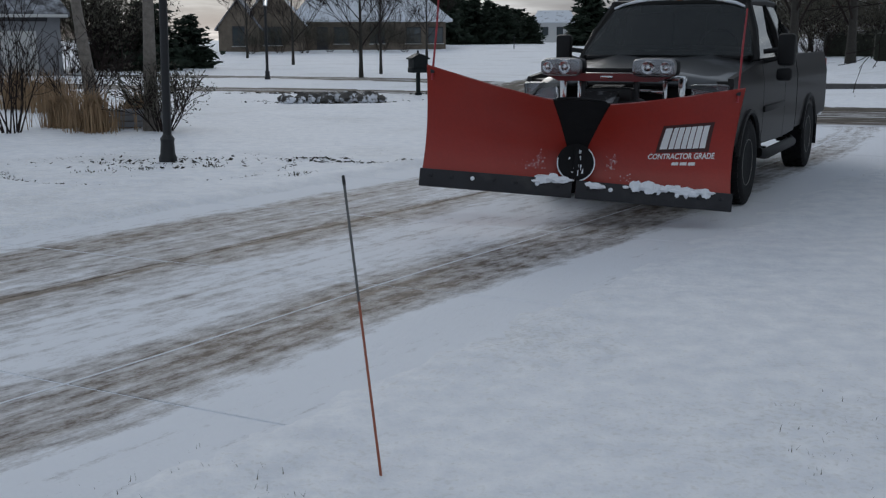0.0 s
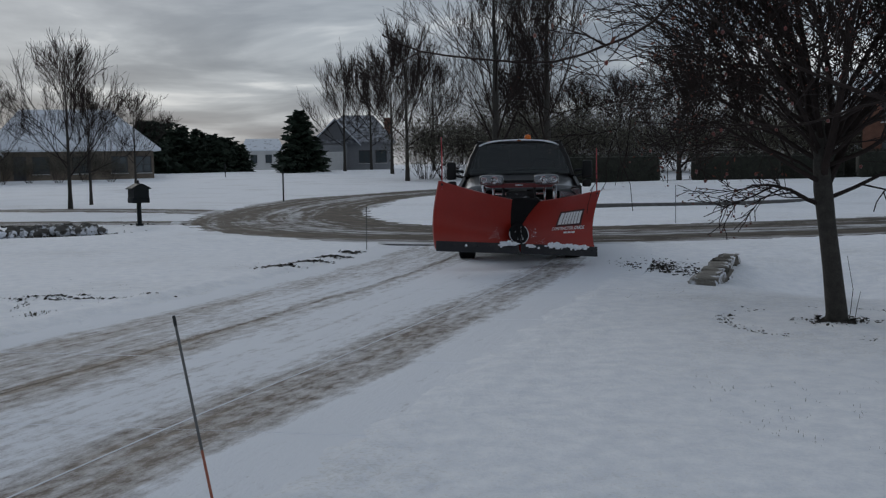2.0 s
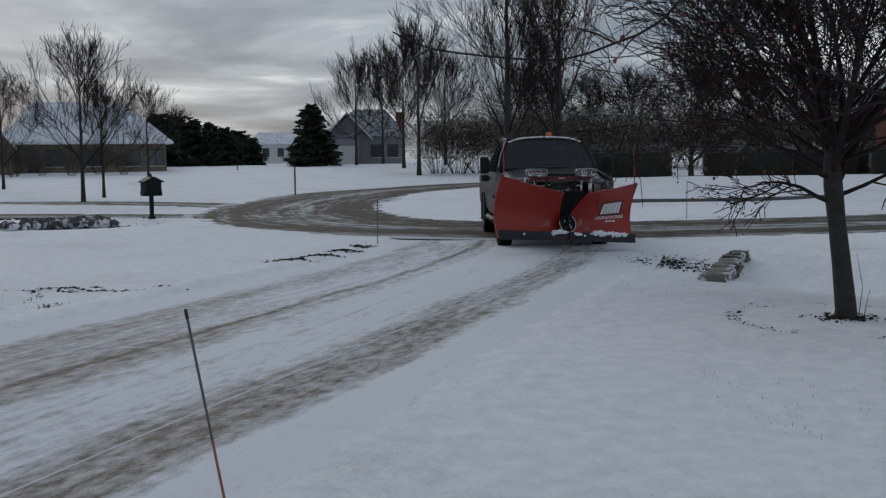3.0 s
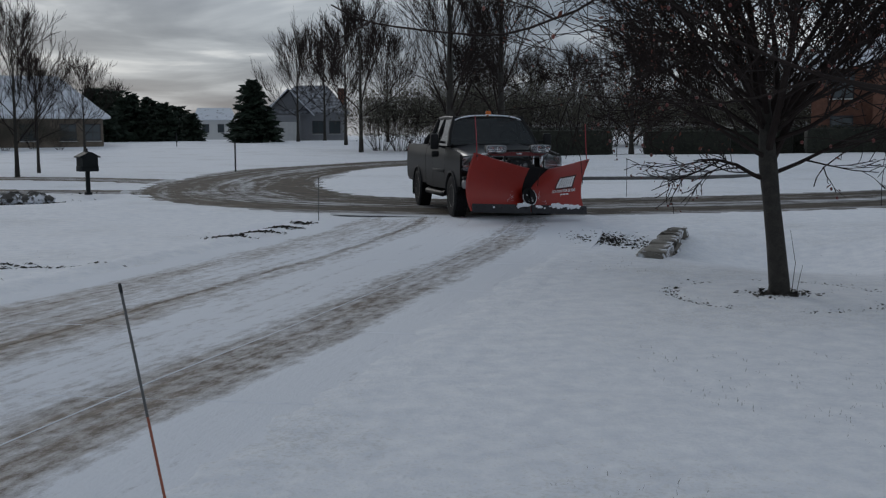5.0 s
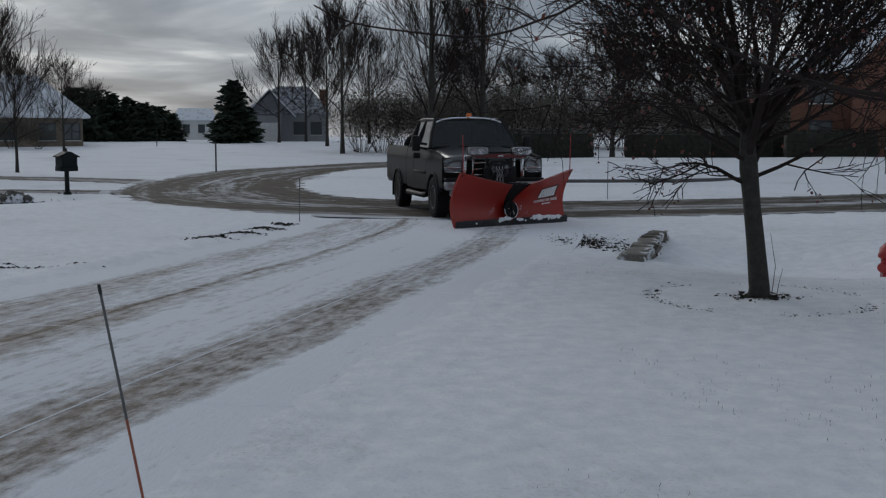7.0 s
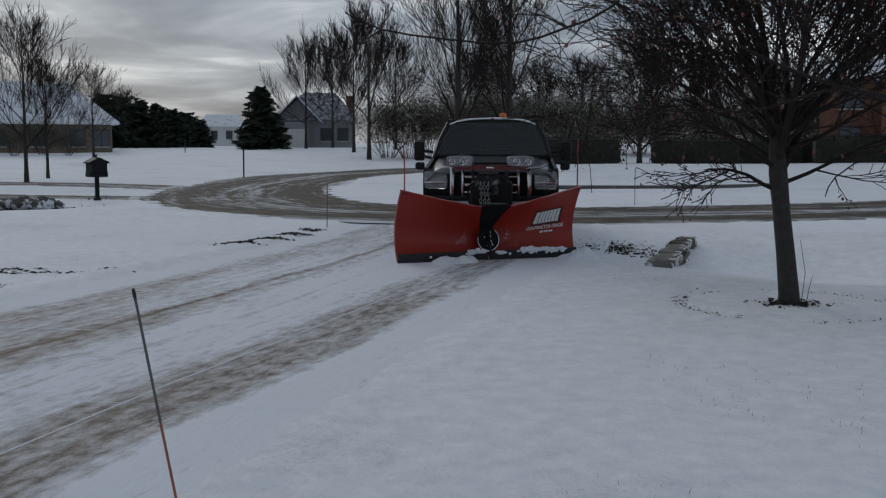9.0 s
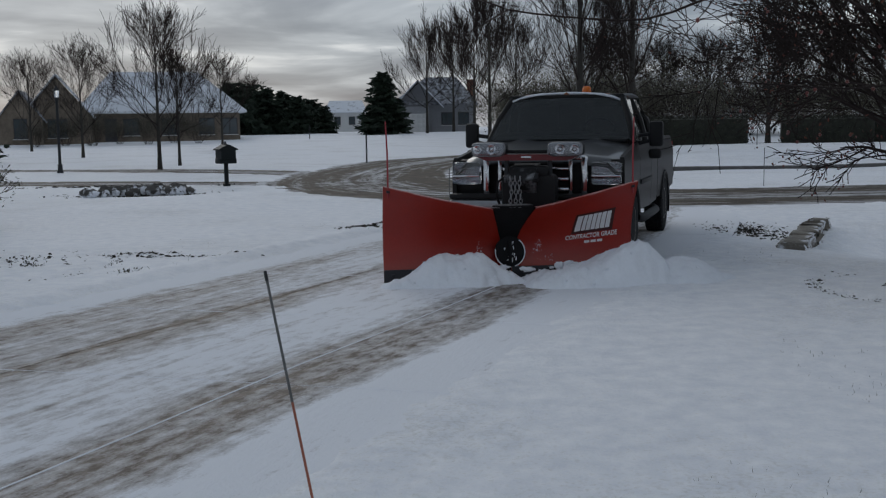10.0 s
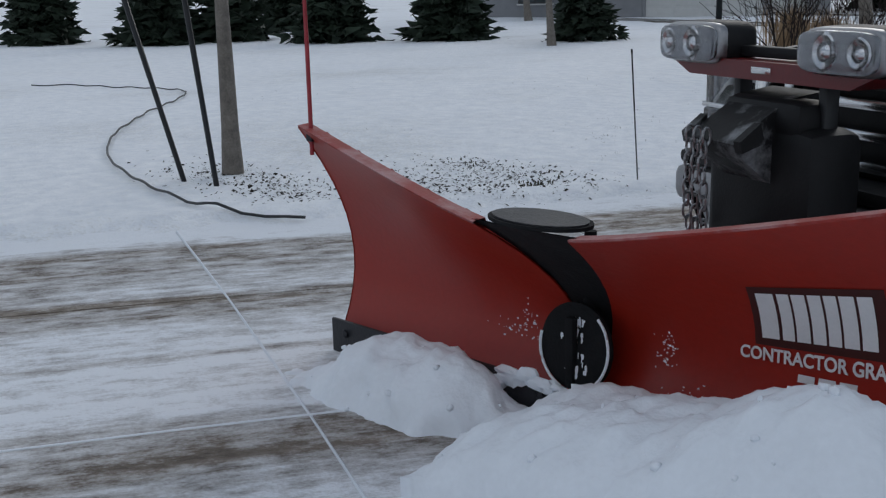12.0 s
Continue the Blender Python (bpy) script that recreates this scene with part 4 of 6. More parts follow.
    for k in range(3):
        ch = Shape()
        cx = -0.04 + 0.05 * k + 0.06
        for i in range(11):
            z = 1.0 - 0.047 * i
            c = Vector((cx + 0.008 * math.sin(i + k), 1.452 + 0.012 * math.sin(0.5 * i), z))
            flat = i % 2
            ch.tube([c + Vector(((0.017 * math.cos(a)) if flat else 0, 0 if flat else 0.017 * math.cos(a), 0.031 * math.sin(a))) for a in np.linspace(0, 2 * math.pi, 11)], 0.0052, 5, False)
        part("lift_chain", ch, CHAIN, gear, "steel lift chain")
    # lift frame: pivots at (0, 0.75, 0.35)
    fr = Shape()
    for s in (-1, 1):
        fr.tube([(s * 0.38, 0.0, -0.02), (s * 0.10, 0.92, -0.08)], 0.05, 8)
    fr.box((0, 0.10, 0.0), (0.85, 0.10, 0.12), 0.015).box((0, 0.94, -0.06), (0.22, 0.14, 0.26), 0.02)
    lift_frame = part("lift_frame", fr, BLACK_METAL, truck, "black A-frame behind the plow")
    part("lift_arm", Shape().tube([(0, 0.15, 0.30), (0, 0.70, 0.28)], 0.04, 8), BLACK_METAL, lift_frame)
    def skin(t):
        return -0.17 * math.sin(math.pi * t ** 0.85) + 0.26 * t ** 2.6
    rows = []
    for t in np.linspace(0.16, 1.0, 12):
        w = 0.02 + 0.20 * t ** 1.6 + 0.03
        rows.append([(w * u, skin(t) - 0.012 + 0.02 * (1 - u * u), 0.03 + 0.738 * t) for u in np.linspace(-1, 1, 9)])
    df = grid_shape(rows)
    g = grid_shape([[(x, y - 0.012, z) for x, y, z in r] for r in rows]); df.put(g.v, g.f)
    centre = part("centre_deflector", df, RUBBER, truck, "black rubber centre deflector between the wings")
    dk = Shape().lathe([(0.158, 0), (0.158, 0.012), (0.14, 0.020), (0.0, 0.024)], 30, pose(0, -0.035, 0.295, -84))
    dk.box((0, 0.0, 0.28), (0.035, 0.03, 0.26), 0.006).tube([(0, -0.10, 0.10), (0, -0.10, 0.70)], 0.022, 10)
    part("hinge_cover", dk, RUBBER, centre, "round black rubber hinge cover with snow")
    for sg, a0, a1 in ((-1, -1.3, 0.9), (1, -1.3, 0.2)):
        ring = [(sg * 0.152 * math.cos(a), -0.012 - 0.02 * math.sin(a), 0.295 + 0.152 * math.sin(a)) for a in np.linspace(a0, a1, 14)]
        part("snow_rim", Shape().tube(ring, 0.0055, 5), SNOW, centre)
    rng = np.random.RandomState(4)
    sn = Shape()
    for i in range(22):
        q = rng.uniform(-0.12, 0.10)
        lump(sn, (-0.02 + rng.normal(0, 0.028), -0.016 - 0.1 * q, 0.295 + q), (rng.uniform(0.003, 0.012), 0.006, rng.uniform(0.004, 0.022)), rng, 4, 0.6)
    tagged(part("caked_snow", sn, SNOW, centre), kind="stuff")
    cap = [(0.205 * math.cos(a), 0.165 + 0.125 * math.sin(a)) for a in np.linspace(0, 2 * math.pi, 24, endpoint=False)]
    cp = part("deflector_cap", Shape().plate(cap, 0.774, 0.786), RUBBER, centre)
    part("cap_snow", Shape().plate([(x * 0.93, (y - 0.165) * 0.9 + 0.165) for x, y in cap], 0.787, 0.792), STEEL, centre)
    wings = [build_wing(truck, 1), build_wing(truck, -1)]
    return truck, wheels, lift_frame, wings, centre


truck, wheels, lift_frame, wings, centre = build_truck()


def truck_pose(r):
    return pose(r[1], r[2], 0.0, 0, 0, r[3])


def wing_pose(lift_deg, angle):
    return pose(0, 0.75, 0.35, lift_deg) @ pose(0, HINGE_Y - 0.75, -0.35, 0, 0, angle)


# ---------------------------------------------------------------- plants
def grow(S, tips, p, d, length, r, depth, rng, kids, spread, up, sides, minr, droop=0.0, tip_at=1):
    """One limb and all that it bears."""
    n = 4 if depth > 2 else 3
    pts, radii, q, dd = [p.copy()], [r], p.copy(), d.copy()
    for i in range(n):
        dd = (dd + Vector(rng.normal(0, 0.13, 3)) + Vector((0, 0, up * 0.10 - droop * 0.08 * i))).normalized()
        q = q + dd * (length / n)
        pts.append(q.copy()); radii.append(max(minr, r * (1 - 0.62 * (i + 1) / n)))
    S.tube(pts, radii, sides[min(len(sides) - 1, max(0, depth))], False)
    if depth <= tip_at:
        tips.append((q.copy(), dd.copy()))
    if depth == 0:
        return
    k = kids[depth] if depth < len(kids) else kids[-1]
    for c in range(k):
        t = 0.25 + 0.75 * (c + rng.uniform(0.2, 0.9)) / k
        i = min(n - 1, int(t * n))
        base = pts[i].lerp(pts[i + 1], t * n - i)
        a = Vector(rng.normal(0, 1, 3))
        side = (a - dd * a.dot(dd)).normalized()
        w = spread * rng.uniform(0.7, 1.25)
        nd = (dd * math.cos(w) + side * math.sin(w) + Vector((0, 0, up * 0.25 - droop * 0.2))).normalized()
        grow(S, tips, base, nd, length * rng.uniform(0.5, 0.72), max(minr, radii[i] * rng.uniform(0.42, 0.6)), depth - 1, rng, kids, spread, up, sides, minr, droop, tip_at)


def build_bare_tree(name, m, label, tall, r, seed, limbs=6, depth=3, kids=(0, 4, 4, 5), spread=0.62, up=0.55, minr=0.008, bark=None, fork=0.3, lean=(0, 0), group="", reach=1.0, flat=0.0, thin=1.0, skew=1.0, stout=0.0, limb=0.55):
    rng = np.random.RandomState(seed)
    tree = thing(name, m, label, "tree", group)
    trunk, twigs, tips = Shape(), Shape(), []
    pts, radii, n = [], [], 8
    for i in range(n + 1):
        t = i / n
        pts.append(Vector((lean[0] * t + 0.03 * tall * 0.3 * rng.normal(0, 0.3) * t, lean[1] * t, tall * 0.82 * t - 0.08)))
        radii.append(r * (1.25 - 0.25 * min(1, 8 * t)) * (1 - 0.85 * t ** thin) + minr)
    trunk.tube(pts, radii, 10, True)
    for k in range(limbs):
        t = fork + (0.97 - fork) * ((k + 0.5) / limbs) ** skew
        i = min(n - 1, int(t * n))
        base = pts[i].lerp(pts[i + 1], t * n - i)
        az = 2.4 * k + rng.uniform(-0.4, 0.4)
        w = rng.uniform(0.55, 0.95) * (1.15 - 0.6 * t) + flat * (1.2 - t)
        d = Vector((math.cos(az) * math.sin(w), math.sin(az) * math.sin(w), math.cos(w)))
        grow(twigs, tips, base, d, reach * tall * (0.50 - 0.30 * t) * rng.uniform(0.85, 1.15), max(stout, radii[i] * limb), depth, rng, kids, spread, up, (3, 3, 4, 5, 6), minr)
    part("trunk", trunk, bark or BARK, tree)
    part("crown", twigs, TWIG, tree)
    return tree, tips, rng


def leaves(tips, rng, per, size, scatter):
    s = Shape()
    for p, d in tips:
        for _ in range(per):
            c = p + Vector(rng.normal(0, scatter, 3))
            a, b = Vector(rng.normal(0, 1, 3)).normalized(), Vector(rng.normal(0, 1, 3)).normalized()
            w = size * rng.uniform(0.6, 1.3)
            s.put([c - a * w, c + b * w * 0.45, c + a * w, c - b * w * 0.45], [(0, 1, 2, 3)])
    return s


def build_conifer(m, label, tall, wide, seed, group="", dense=1.0, taper=0.85):
    rng = np.random.RandomState(seed)
    tree = thing("conifer", m, label, "tree", group)
    part("trunk", Shape().tube([(0, 0, -0.1), (0, 0, tall * 0.5), (0, 0, tall * 0.97)], [0.025 * tall, 0.016 * tall, 0.004 * tall], 8), BARK, tree)
    s = Shape()
    levels = int(26 * dense)
    for i in range(levels):
        t = i / levels
        z = tall * (0.06 + 0.93 * t)
        reach = 0.5 * wide * ((1 - t) ** taper) * (0.75 + 0.35 * rng.rand()) * rng.uniform(0.8, 1.15) + 0.04 * tall * 0.3
        n = int(6 + 10 * (1 - t))
        for k in range(n):
            az = 2 * math.pi * (k + rng.uniform(-0.4, 0.4)) / n + i
            l = reach * rng.uniform(0.6, 1.2)
            out = Vector((math.cos(az), math.sin(az), 0))
            tilt = rng.uniform(-0.35, 0.12) + 0.45 * t
            for j in range(4):
                f = (j + 0.8) / 4
                c = Vector((0, 0, z)) + out * (l * f) + Vector((0, 0, l * f * tilt))
                side = Vector((-out.y, out.x, 0))
                for q in range(3):
                    d = (out * rng.uniform(0.3, 1) + side * rng.uniform(-1.2, 1.2) + Vector((0, 0, rng.uniform(-0.5, 0.35)))).normalized()
                    w = 0.15 * wide * rng.uniform(0.5, 1.1) * (1.15 - t * 0.6)
                    e = d.cross(Vector(rng.normal(0, 1, 3))).normalized() * w * 0.28
                    s.put([c - d * w * 0.3, c + e, c + d * w, c - e], [(0, 1, 2, 3)])
    part("crown", s, NEEDLE, tree, smooth=0)
    return tree


def build_grass_clump(m, label, tall, wide, n, seed, mat=None, name="grass_clump"):
    rng = np.random.RandomState(seed)
    s = Shape()
    for i in range(n):
        a, r = rng.uniform(0, 6.28), abs(rng.normal(0, 0.35)) * wide
        p = Vector((r * math.cos(a), r * math.sin(a), -0.03))
        b = rng.uniform(0, 6.28)
        d = Vector((math.cos(b), math.sin(b), 0)) * rng.uniform(0.05, 0.45)
        h = tall * rng.uniform(0.5, 1.1)
        w = Vector((-d.y, d.x, 0)).normalized() * 0.008
        q, e = p + d * h * 0.35 + Vector((0, 0, h * 0.65)), p + d * h + Vector((0, 0, h * rng.uniform(0.75, 1.0)))
        s.put([p - w, p + w, q + w, q - w, e], [(0, 1, 2, 3), (3, 2, 4)])
    return single(name, s, mat or STRAW, m, label, "plant", smooth=0)


def build_shrub(m, label, tall, wide, seed, stems=9, leafy=0, leaf_mat=None, name="shrub"):
    rng = np.random.RandomState(seed)
    sh = thing(name, m, label, "shrub")
    s, tips = Shape(), []
    for k in range(stems):
        az, w = 6.28 * k / stems + rng.uniform(-0.3, 0.3), rng.uniform(0.1, 0.75) * wide / tall
        d = Vector((math.cos(az) * math.sin(w), math.sin(az) * math.sin(w), math.cos(w)))
        grow(s, tips, Vector((0.1 * wide * math.cos(az), 0.1 * wide * math.sin(az), -0.05)), d, tall * rng.uniform(0.55, 0.85), 0.016, 2, rng, (0, 4, 5), 0.55, 0.4, (3, 3, 4), 0.005)
    tagged(part("branching", s, TWIG, sh), kind="stuff")
    if leafy:
        part("leaves", leaves(tips, rng, leafy, 0.035 * max(1, tall / 1.5), 0.05 * max(1, tall)), leaf_mat or LEAF, sh, smooth=0)
    return sh


def build_hedge(m, label, size, seed):
    rng = np.random.RandomState(seed)
    h = thing("hedge", m, label, "hedge")
    core = Shape()
    core.box((0, 0, size[2] * 0.46), (size[0] * 0.96, size[1] * 0.9, size[2] * 1.0), 0.25)
    part("core", core, HEDGE, h)
    s = Shape()
    for i in range(int(260 * size[0])):
        x, y, z = rng.uniform(-0.5, 0.5) * size[0], rng.uniform(-0.5, 0.5) * size[1], rng.uniform(0.05, 1.0) * size[2]
        if rng.rand() < 0.5:
            y = (-0.5 if rng.rand() < 0.75 else 0.5) * size[1]
        else:
            z = size[2] * rng.uniform(0.9, 1.06)
        c = Vector((x, y, z))
        a, b = Vector(rng.normal(0, 1, 3)).normalized(), Vector(rng.normal(0, 1, 3)).normalized()
        w = 0.09 * rng.uniform(0.5, 1.2)
        s.put([c - a * w, c + b * w * 0.6, c + a * w, c - b * w * 0.6], [(0, 1, 2, 3)])
    part("leaves", s, HEDGE, h, smooth=0)
    return h


# ---------------------------------------------------------------- buildings
def wall_box(s, x0, x1, y0, y1, z0, z1):
    s.box(((x0 + x1) / 2, (y0 + y1) / 2, (z0 + z1) / 2), (x1 - x0, y1 - y0, z1 - z0), 0.0)


def roof_hip(x0, x1, y0, y1, z, rise, ridge0, ridge1, thick=0.18):
    """A hipped or gabled roof: the ridge runs along x from ridge0 to ridge1."""
    ym = (y0 + y1) / 2
    s = Shape()
    top = [(x0, y0, z), (x1, y0, z), (x1, y1, z), (x0, y1, z), (ridge0, ym, z + rise), (ridge1, ym, z + rise)]
    low = [(x, y, zz - thick) for x, y, zz in top[:4]]
    s.put(top + low, [(0, 1, 5, 4), (1, 2, 5), (2, 3, 4, 5), (3, 0, 4), (0, 6, 7, 1), (1, 7, 8, 2), (2, 8, 9, 3), (3, 9, 6, 0), (6, 9, 8, 7)])
    return s


def roof_gable(xm, half, y0, y1, z, rise, over=0.3, thick=0.16):
    """A gable facing -y: the ridge runs along y."""
    s = Shape()
    k = rise / half
    for sg in (-1, 1):
        a = [(xm, y0 - over, z + rise), (xm + sg * (half + over), y0 - over, z - over * k), (xm + sg * (half + over), y1, z - over * k), (xm, y1, z + rise)]
        b = [(x, y, zz - thick) for x, y, zz in a]
        s.put(a + b, [(0, 1, 2, 3), (7, 6, 5, 4), (0, 4, 5, 1), (1, 5, 6, 2), (2, 6, 7, 3), (3, 7, 4, 0)])
    return s


def add_window(house, x, y, z, w, h, mat=None):
    win = part("window", Shape().box((x, y - 0.02, z), (w, 0.06, h), 0.0), mat or TRIM, house)
    for dx_ in (-0.25, 0.25):
        part("pane", Shape().box((x + dx_ * w, y - 0.056, z), (w * 0.42, 0.02, h * 0.9), 0.0), WINDOW, win)
    fr = Shape()
    for sx in (-0.5, 0, 0.5):
        fr.box((x + sx * w, y - 0.075, z), (0.07, 0.05, h + 0.08), 0.005)
    for sz in (-0.5, 0, 0.5):
        fr.box((x, y - 0.075, z + sz * h), (w + 0.08, 0.05, 0.06), 0.005)
    part("window_frame", fr, TRIM, win)
    part("window_sill", Shape().box((x, y - 0.10, z - h / 2 - 0.06), (w + 0.2, 0.12, 0.07), 0.01), PALE, win)
    return win


def garage_door(house, x, y, z, w, h):
    g = part("garage_door", Shape().box((x, y - 0.03, z + h / 2), (w, 0.06, h), 0.0), PALE, house, "pale panelled garage door")
    for i in range(4):
        for k in range(4):
            part("panel", Shape().box((x - w / 2 + w * (k + 0.5) / 4, y - 0.068, z + h * (i + 0.5) / 4), (w / 4 - 0.10, 0.02, h / 4 - 0.10), 0.008), PALE, g)
    fr = Shape()
    for sx in (-1, 1):
        fr.box((x + sx * (w / 2 + 0.08), y - 0.04, z + h / 2), (0.15, 0.10, h + 0.1), 0.01)
    fr.box((x, y - 0.04, z + h + 0.1), (w + 0.34, 0.10, 0.2), 0.01)
    part("door_casing", fr, SIDING, g)


def at_az(az, dist):
    """A place by compass bearing and distance from the lawn's corner where the walk begins."""
    return 0.62 + dist * math.sin(radians(az)), -0.33 + dist * math.cos(radians(az))


def stand(az, dist, turn=0.0, dz=0.0):
    x, y = at_az(az, dist)
    return pose(x, y, level(x, y) + dz, 0, 0, turn)


# tan ranch house across the common
h1 = thing("house", stand(-15.0, 98, 15.0, -0.1), "long tan stone house with steep snow-covered roofs", "house")
w = Shape(); wall_box(w, -4.0, 9.3, 0, 8, -0.5, 2.6); wall_box(w, -8.6, -3.2, -2.2, 6, -0.5, 2.5); wall_box(w, -10.4, -7.0, -3.4, 3, -0.5, 2.3)
w.put([(-8.5, -2.2, 2.45), (-3.3, -2.2, 2.45), (-5.9, -2.2, 5.6)], [(0, 1, 2)]).put([(-10.3, -3.4, 2.25), (-7.1, -3.4, 2.25), (-8.7, -3.4, 4.4)], [(0, 1, 2)])
part("wall", w, TAN_STONE, h1)
part("roof", roof_hip(-4.6, 9.9, -0.6, 8.6, 2.7, 3.6, -1.6, 6.0), ROOF, h1)
part("roof", roof_gable(-5.9, 2.7, -2.2, 4, 2.55, 3.3), ROOF, h1)
part("roof", roof_gable(-8.7, 1.7, -3.4, 3, 2.3, 2.2), THIN_ROOF, h1)
for x in (0.0, 3.2, 6.4, 8.4):
    add_window(h1, x, 0, 1.35, 1.3, 1.4)
add_window(h1, -5.9, -2.2, 1.3, 1.5, 1.5); add_window(h1, -8.7, -3.4, 1.3, 1.0, 1.6)
part("door", Shape().box((-1.7, -0.05, 1.05), (1.0, 0.1, 2.1), 0.01), TRIM, h1)
part("chimney", Shape().box((4.6, 5.4, 5.6), (0.9, 0.8, 2.6), 0.02), TAN_STONE, h1)

# gabled house behind the pine
h2 = thing("house", stand(0.6, 124, 0, 0), "dark two-storey house with gables and snow-streaked roofs", "house")
w = Shape(); wall_box(w, -4.5, 4.5, 0, 8, -0.5, 3.2); wall_box(w, -3.4, -0.6, -2, 3, -0.5, 2.9)
w.put([(-4.4, 0, 3.1), (1.0, 0, 3.1), (-1.7, 0, 5.6)], [(0, 1, 2)])
part("wall", w, SIDING, h2)
part("roof", roof_hip(-5.0, 5.0, -0.5, 8.5, 3.2, 3.2, -1.0, 2.6), THIN_ROOF, h2)
part("roof", roof_gable(-1.9, 2.6, -1.0, 5, 3.2, 2.7), ROOF, h2)
garage_door(h2, -2.0, -2.0, 0.0, 2.3, 2.1)
for x in (1.4, 3.3):
    add_window(h2, x, 0, 1.5, 1.2, 1.4)
part("chimney", Shape().box((4.2, 2.0, 4.6), (0.8, 0.8, 2.4), 0.02).box((4.2, 2.0, 5.9), (0.95, 0.95, 0.15), 0.02), BRICK, h2)

# small far house
h3 = thing("house", stand(-4.1, 165, 0, 0.4), "small pale grey house far off", "house")
w = Shape(); wall_box(w, -2.8, 2.6, 0, 6, -1, 2.7)
part("wall", w, PALE, h3)
part("roof", roof_hip(-3.2, 3.0, -0.5, 6.5, 2.7, 1.7, -2.6, 2.4), ROOF, h3)
add_window(h3, -1.2, 0, 1.3, 0.9, 1.2); add_window(h3, 1.0, 0, 1.3, 0.9, 1.2)

# brick house across the road, mostly behind the near tree
h4 = thing("house", stand(31.5, 72, -30.0, 0), "red brick two-storey house with a snowy roof behind trees", "house")
w = Shape(); wall_box(w, -6.2, 12, 0, 9, -0.5, 5.4); wall_box(w, -2.6, 3.2, -1.6, 5, -0.5, 5.4)
w.put([(-2.6, -1.6, 5.35), (3.2, -1.6, 5.35), (0.3, -1.6, 8.6)], [(0, 1, 2)])
part("wall", w, BRICK, h4)
part("roof", roof_hip(-6.8, 12.6, -0.6, 9.6, 5.4, 4.0, -2.6, 8.6), ROOF, h4)
part("roof", roof_gable(0.3, 3.0, -1.6, 4.4, 5.4, 3.3), ROOF, h4)
for x in (-4.4, 6.0, 9.0):
    for z in (1.5, 4.2):
        add_window(h4, x, 0, z, 1.3, 1.6)
for z in (1.5, 4.2):
    add_window(h4, 0.3, -1.6, z, 1.7, 1.7)

# grey house with the double garage
h5 = thing("house", stand(-35.2, 52, 34.0, -0.05), "grey house with a wide garage door and steep snowy roof", "house")
w = Shape(); wall_box(w, -5.0, 5.9, 0, 10, -0.5, 2.75); wall_box(w, -10.8, -4.9, 1.4, 9, -0.5, 2.6)
w.put([(-8.2, 0.02, 2.7), (0.1, 0.02, 2.7), (-4.1, 0.02, 5.1)], [(0, 1, 2)])
part("wall", w, SIDING, h5)
part("roof", roof_hip(-5.5, 6.3, -0.5, 10.5, 2.8, 5.0, -4.8, 3.4), THIN_ROOF, h5)
part("roof", roof_gable(-4.2, 4.3, -0.05, 5, 2.75, 2.6), THIN_ROOF, h5)
part("roof", roof_hip(-11.4, -4.6, 0.9, 9.5, 2.7, 3.0, -8.6, -5.5), ROOF, h5)
part("gutter", Shape().box((0.4, -0.58, 2.66), (11.6, 0.14, 0.14), 0.02), PALE, h5)
part("fascia", [Shape()][0].box((0, -0.012, 2.55), (10.7, 0.02, 0.25), 0.0), TRIM, h5)
garage_door(h5, 0.4, 0.0, -0.02, 5.2, 2.0)
part("door_side", Shape().box((4.1, -0.03, 1.0), (1.5, 0.06, 2.0), 0.01), PALE, h5)
add_window(h5, -7.6, 1.4, 1.35, 1.6, 1.2)


# ---------------------------------------------------------------- street and garden furniture
def build_lamp_post(m, label, tall, group):
    t = thing("lamp_post", m, label, "lamp", group)
    part("base", Shape().lathe([(0.115, -0.15), (0.115, 0.05), (0.095, 0.10), (0.085, 0.26), (0.095, 0.29), (0.06, 0.34)], 20), BLACK_METAL, t)
    part("pole", Shape().lathe([(0.055, 0.3), (0.05, tall - 0.55), (0.07, tall - 0.52), (0.045, tall - 0.45)], 16), BLACK_METAL, t)
    ln = part("lantern", Shape().lathe([(0.05, tall - 0.46), (0.085, tall - 0.43), (0.085, tall - 0.40)], 6), BLACK_METAL, t)
    part("lantern_glass", Shape().lathe([(0.075, tall - 0.40), (0.11, tall - 0.14)], 6), CLEAR, ln)
    part("lantern_roof", Shape().lathe([(0.13, tall - 0.14), (0.05, tall - 0.03), (0.015, tall + 0.03)], 6), BLACK_METAL, ln)
    return t


build_lamp_post(pose(-4.80, 12.70, level(-4.80, 12.70), 0, 1.2, 0), "tall black lamp post standing in a mulch ring", 3.1, "lamp posts")
build_lamp_post(pose(-13.0, 40.3, level(-13.0, 40.3)), "black lamp post out on the snowy common", 3.2, "lamp posts")

mail = thing("mailbox", pose(-4.74, 28.9, 0.0, 0, 0, 28), "dark mailbox on a post beside the drive", "mailbox")
part("post", Shape().box((0, 0, 0.42), (0.10, 0.10, 1.05), 0.012).box((0, 0, 0.02), (0.17, 0.17, 0.20), 0.02), MAIL, mail)
bx = Shape()
prof = [(-0.20, 0.78), (0.20, 0.78), (0.20, 1.02), (0.27, 1.02), (0.26, 1.05), (0.03, 1.17), (-0.03, 1.17), (-0.26, 1.05), (-0.27, 1.02), (-0.20, 1.02)]
bx.plate(prof, -0.26, 0.26, Matrix(((1, 0, 0, 0), (0, 0, 1, 0), (0, 1, 0, 0), (0, 0, 0, 1))))
b = part("box", bx, MAIL, mail)
part("box_door", Shape().box((0, -0.265, 0.94), (0.34, 0.014, 0.28), 0.02), MAIL, b)
